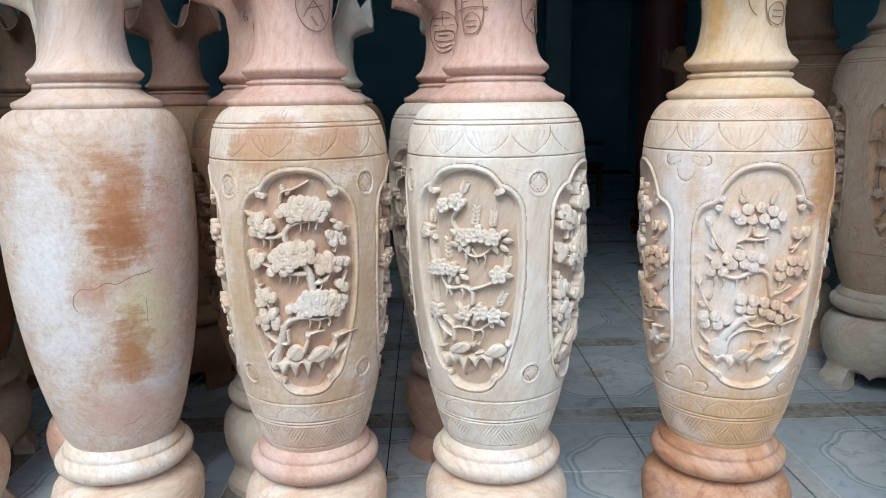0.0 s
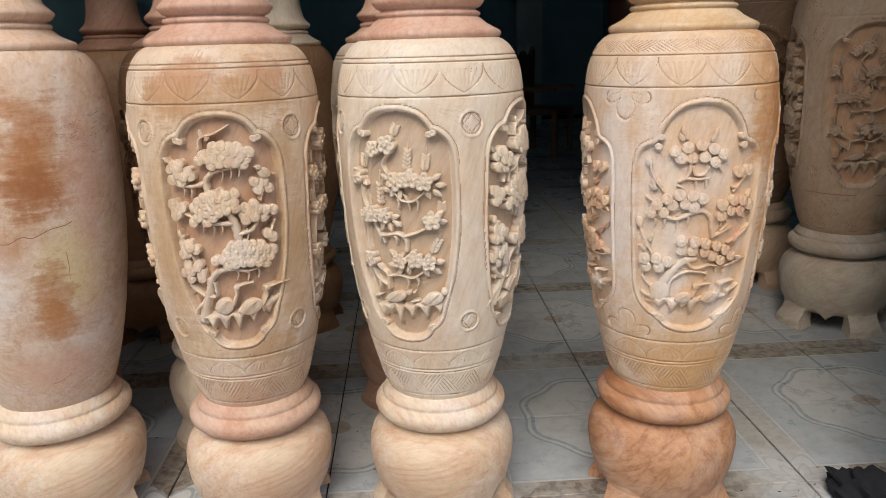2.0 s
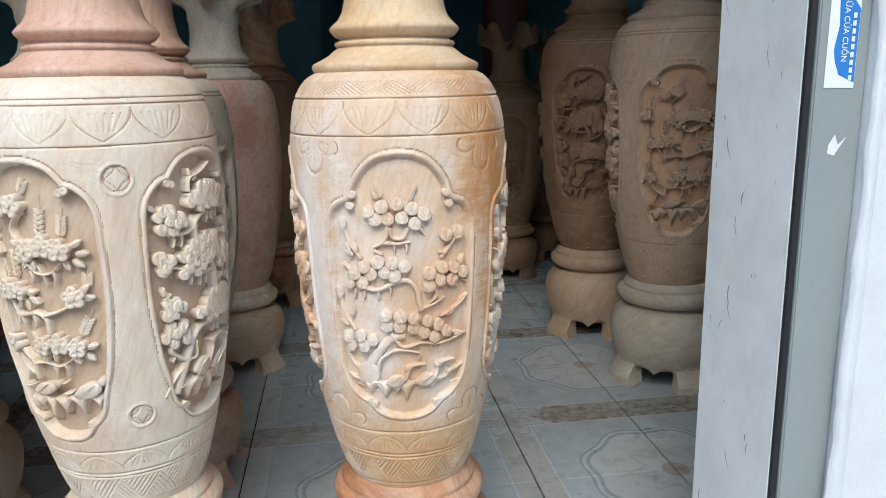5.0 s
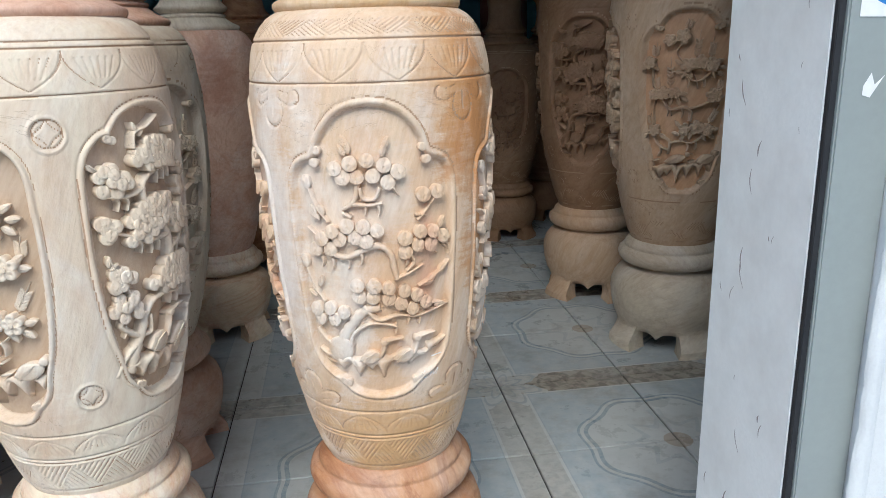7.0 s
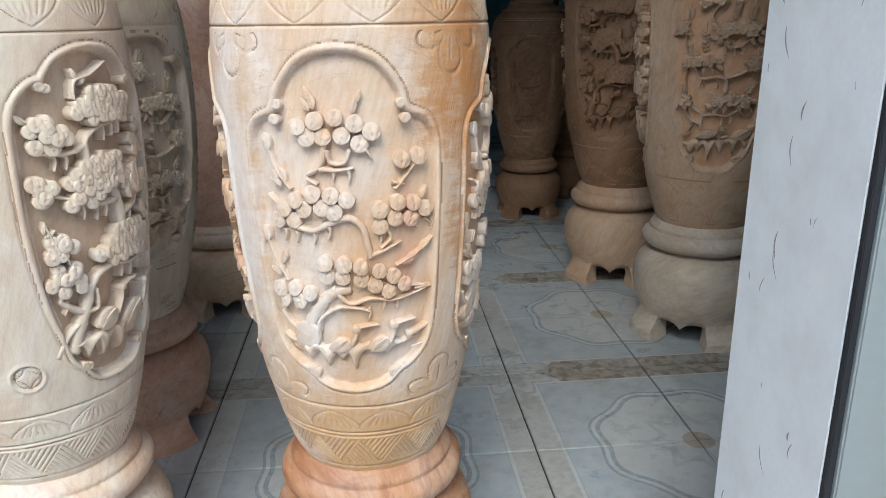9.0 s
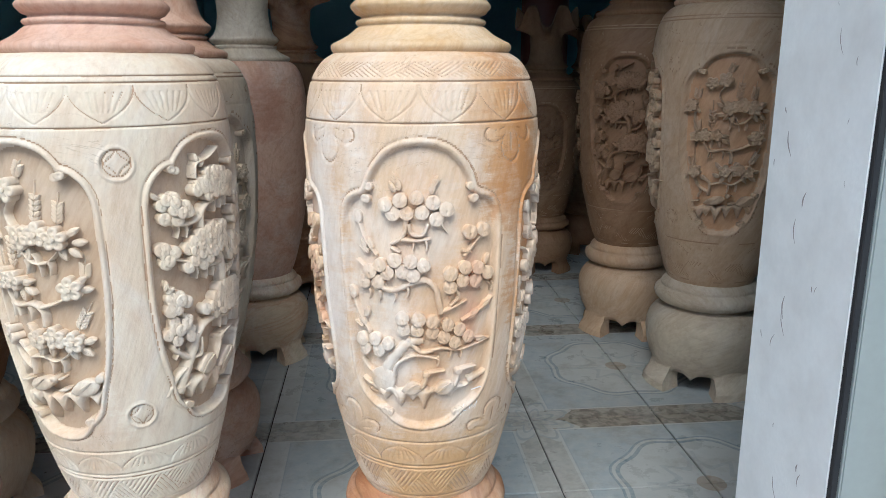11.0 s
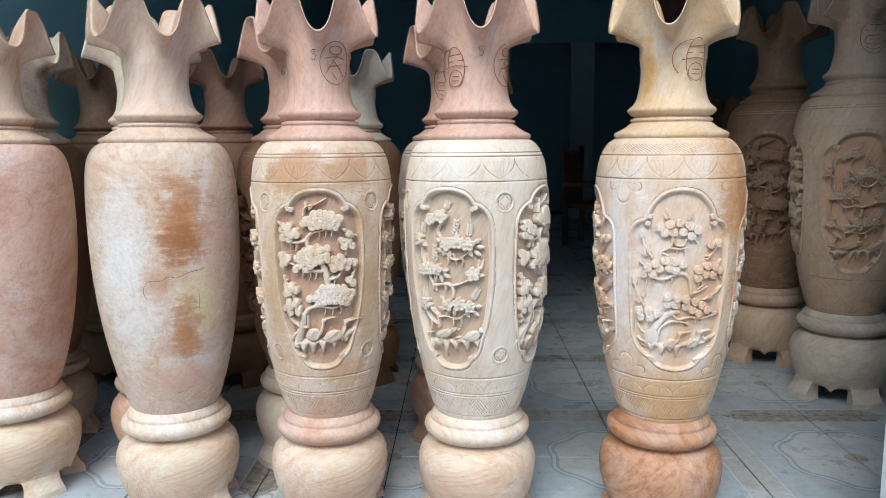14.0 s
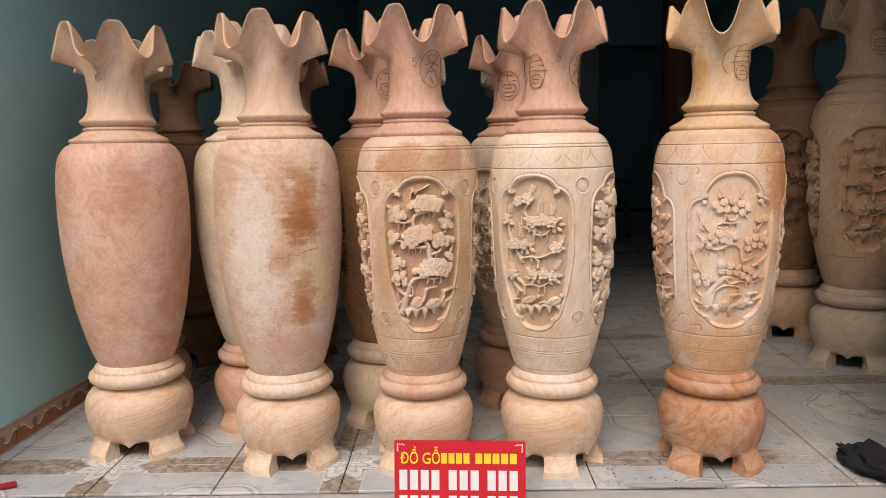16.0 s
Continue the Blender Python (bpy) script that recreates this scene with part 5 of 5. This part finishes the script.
# ---- dim back of the shop ----
structure("wall_partition", box(LEFT, 0.14, 10.4, 10.52, 0.0, TOP), M_TEAL, "dim teal partition at the back", "wall")
structure("lintel", box(0.14, RIGHT, 10.4, 10.52, 2.45, TOP), M_TEAL, "dim teal lintel over the back opening", "wall")
structure("post", box(1.34, 1.67, 10.36, 10.56, 0.0, 2.45, 0.01), M_POST, "pale greenish square post in the back opening", "column")
column = tagged(new("column"), "red-brown round column in the dim shop", "column", kind="structure")
mesh_object("shaft", *revolve([(0.19, 0.0), (0.20, 0.02), (0.20, 0.10), (0.175, 0.14), (0.17, 1.5), (0.165, 3.2), (0.19, 3.25), (0.19, 3.30)], 40), M_REDWOOD, column)
column.matrix_basis = pose(1.72, 6.1, 0)


def armchair(x, y, turn):
    """A pale carved armchair seen deep in the shop."""
    root = tagged(new("armchair"), "pale wooden armchair deep in the dark shop", "chair")
    root.matrix_basis = pose(x, y, 0, 0, 0, turn)
    # pale chair in the darkened brown: its shade is in the colour
    part("seat", box(-0.26, 0.26, -0.24, 0.24, 0.40, 0.45, 0.01), W_BROWN_DIM, root)
    for sx in (-1, 1):
        for sy in (-1, 1):
            part("leg", box(sx * 0.22 - 0.025, sx * 0.22 + 0.025, sy * 0.2 - 0.025, sy * 0.2 + 0.025, 0, 0.41, 0.006), W_BROWN_DIM, root)
    pts = [(-0.24, 0.45), (-0.25, 0.75), (-0.27, 0.98), (-0.23, 1.04), (-0.20, 0.98), (-0.10, 0.93), (0, 1.0), (0.10, 0.93), (0.20, 0.98), (0.23, 1.04), (0.27, 0.98), (0.25, 0.75), (0.24, 0.45)]
    b = outline_card(pts, 0.04, W_BROWN_DIM, "backrest", root)
    b.matrix_basis = pose(0, 0.24, 0, 90, 0, 0)
    for sx in (-1, 1):
        part("armrest", box(sx * 0.25 - 0.025, sx * 0.25 + 0.025, -0.22, 0.24, 0.62, 0.66, 0.01), W_BROWN_DIM, root)
    return root


armchair(1.28, 7.6, 60)


# ---- floor tiles ----
def tile_material():
    """Glazed tile print: round medallions on every second crossing, pebble bands between, lace where bands cross."""
    k = Nodes("printed_glazed_tile")
    pos = k.position()
    turned = k.mapped(pos, rot=(0, 0, -SKEW))
    sep = k.tree.nodes.new("ShaderNodeSeparateXYZ")
    k.link(turned, sep.inputs[0])
    X, Y = sep.outputs[0], sep.outputs[1]
    dx = k.math("MULTIPLY", k.math("PINGPONG", k.math("ADD", X, 100 * PITCH * 2 - TILE_X), PITCH), 1.0)
    dy = k.math("MULTIPLY", k.math("PINGPONG", k.math("ADD", Y, 100 * PITCH * 2 - TILE_Y), PITCH), 1.0)
    wob = k.noise(pos, 26.0, 4.0, 0.6)
    grit = k.noise(pos, 60.0, 5.0, 0.7)
    base = k.mix(k.noise(pos, 7.0, 6.0, 0.7), (0.46, 0.475, 0.475), (0.66, 0.66, 0.64))
    blue = (0.25, 0.31, 0.36)
    r = k.math("SQRT", k.math("ADD", k.math("MULTIPLY", dx, dx), k.math("MULTIPLY", dy, dy)))
    ang = k.math("ARCTAN2", dy, dx)
    lobe = k.math("ADD", r, k.math("MULTIPLY", k.math("COSINE", k.math("MULTIPLY", ang, 8.0)), 0.010))

    def line(value, at, width):
        return k.math("LESS_THAN", k.math("ABSOLUTE", k.math("SUBTRACT", value, at)), width)

    ring = k.math("MAXIMUM", line(lobe, 0.232, 0.006), line(lobe, 0.252, 0.004))
    petal = k.math("MULTIPLY", line(k.math("ADD", k.math("MULTIPLY", r, 0.55), k.math("MULTIPLY", k.math("ABSOLUTE", k.math("SINE", k.math("MULTIPLY", ang, 4.0))), 0.03)), 0.075, 0.006),
                   k.math("LESS_THAN", r, 0.2))
    petal2 = k.math("MULTIPLY", line(k.math("ABSOLUTE", k.math("SINE", k.math("MULTIPLY", ang, 2.0))), 0.18, 0.07), k.math("MULTIPLY", k.math("GREATER_THAN", r, 0.05), k.math("LESS_THAN", r, 0.17)))
    square = k.math("MULTIPLY", line(k.math("MAXIMUM", dx, dy), PITCH - 0.072, 0.0018), 0.35)
    marks = k.math("MAXIMUM", k.math("MAXIMUM", ring, k.math("MULTIPLY", petal2, 0.30)), k.math("MAXIMUM", k.math("MULTIPLY", petal, 0.35), square))
    corner = k.math("MULTIPLY", k.math("GREATER_THAN", lobe, 0.252), k.math("LESS_THAN", k.math("MAXIMUM", dx, dy), PITCH - 0.07))
    col = k.mix(k.math("MULTIPLY", corner, k.ramp(wob, ((0.3, 0.2), (0.7, 0.7)))), base, (0.33, 0.40, 0.46))
    col = k.mix(k.math("MULTIPLY", marks, k.ramp(grit, ((0.3, 0.35), (0.6, 0.9)))), col, blue)
    heart = k.math("LESS_THAN", r, 0.038)
    col = k.mix(k.math("MULTIPLY", heart, 0.6), col, (0.36, 0.25, 0.15))
    # pebble bands along the other joints
    edge = k.math("MAXIMUM", dx, dy)
    band = k.math("GREATER_THAN", edge, PITCH - 0.062)
    wear = k.noise(pos, 3.1, 3.0, 0.6)
    doorway = k.ramp(k.math("ADD", k.math("MULTIPLY", X, 0.5), 0.5), ((0.42, 0.0), (0.62, 1.0), (0.98, 1.0), (1.0, 0.55)))
    kept = k.math("SUBTRACT", 1.0, k.math("MULTIPLY", doorway, k.ramp(k.math("ADD", k.math("MULTIPLY", wear, 0.7), k.math("MULTIPLY", grit, 0.3)), ((0.40, 1.0), (0.60, 0.55)))))
    pebble = k.mix(k.ramp(k.noise(pos, 38.0, 3.0, 0.55, 0.6), ((0.40, 0.0), (0.58, 1.0))), (0.13, 0.098, 0.065), (0.36, 0.30, 0.235))
    cross = k.math("GREATER_THAN", dy, PITCH - 0.062)
    left_over = k.math("MAXIMUM", k.math("MULTIPLY", kept, kept), k.math("MULTIPLY", cross, k.ramp(wear, ((0.36, 0.35), (0.52, 1.0)))))
    col = k.mix(k.math("MULTIPLY", band, k.math("MULTIPLY", left_over, 0.85)), col, pebble)
    ex, ey = k.math("SUBTRACT", PITCH, dx), k.math("SUBTRACT", PITCH, dy)
    er = k.math("SQRT", k.math("ADD", k.math("MULTIPLY", ex, ex), k.math("MULTIPLY", ey, ey)))
    ea = k.math("ARCTAN2", ey, ex)
    lr = k.math("ADD", er, k.math("MULTIPLY", k.math("COSINE", k.math("MULTIPLY", ea, 8.0)), 0.03))
    lr = k.math("ADD", lr, k.math("MULTIPLY", k.math("COSINE", k.math("MULTIPLY", ea, 24.0)), 0.007))
    lace = k.math("LESS_THAN", lr, 0.115)
    col = k.mix(k.math("MULTIPLY", lace, kept), col, (0.62, 0.63, 0.62))
    veins = k.math("MULTIPLY", k.math("MULTIPLY", lace, kept), line(k.math("SINE", k.math("ADD", k.math("MULTIPLY", er, 130.0), k.math("MULTIPLY", k.math("COSINE", k.math("MULTIPLY", ea, 8.0)), 2.5))), 0.9, 0.22))
    col = k.mix(k.math("MULTIPLY", veins, 0.7), col, blue)
    dirt = k.noise(pos, 5.0, 8.0, 0.75)
    col = k.mix(k.math("MULTIPLY", k.ramp(dirt, ((0.50, 0.0), (0.74, 1.0))), 0.6), col, (0.25, 0.21, 0.17))
    info = k.tree.nodes.new("ShaderNodeObjectInfo")
    col = k.mix(0.14, col, k.ramp(info.outputs["Random"], ((0.0, 0.6), (1.0, 1.0))), "MULTIPLY")
    k.bump(k.math("ADD", dirt, k.math("MULTIPLY", grit, 0.4)), 0.08, 0.001)
    return k.done(col, k.ramp(dirt, ((0.35, 0.22), (0.75, 0.55))), spec=0.45)


PITCH, SKEW = 0.4, radians(2.0)
# the grid's own axes are turned a little against the walls
TILE_X, TILE_Y = (Matrix.Rotation(-SKEW, 3, "Z") @ Vector((1.450, 2.150, 0.0))).xy
M_TILE = tile_material()


def tile_mesh(w, d):
    bm = box(-w / 2, w / 2, -d / 2, d / 2, -0.008, 0.0)
    top = [e for e in bm.edges if all(v.co.z > -0.001 for v in e.verts)]
    bmesh.ops.bevel(bm, geom=top, offset=0.0015, segments=1, affect="EDGES")
    me = bpy.data.meshes.new("floor_tile")
    bm.to_mesh(me)
    bm.free()
    me.materials.append(M_TILE)
    return me


floor = bpy.data.objects["floor"]
GAP = 0.0045
full = tile_mesh(PITCH - GAP, PITCH - GAP)
turn = Matrix.Rotation(SKEW, 4, "Z")
edge_y = (turn.inverted() @ Vector((0.297, 1.497, 0))).y
low = TILE_Y - PITCH
while low > edge_y + 0.02:
    low -= PITCH
cut = tile_mesh(PITCH - GAP, low + PITCH - edge_y - GAP)
for j in range(24):
    for i in range(-10, 5):
        x0, y0 = TILE_X + i * PITCH, low + j * PITCH
        depth = (edge_y + y0 + PITCH) / 2 if j == 0 else y0 + PITCH / 2
        m = turn @ pose(x0 + PITCH / 2, depth, random.uniform(-0.0006, 0.0006), random.uniform(-0.08, 0.08), random.uniform(-0.08, 0.08))
        if m.translation.x < LEFT - 0.19 or m.translation.x > RIGHT + 0.15 or m.translation.y > BACK - 0.1:
            continue
        if m.translation.x > 1.0 and m.translation.y < FACE + 0.4 and j == 0 and m.translation.x > 1.35:
            continue
        t = new("floor_tile", cut if j == 0 else full)
        t.matrix_basis = m
        t.parent = floor
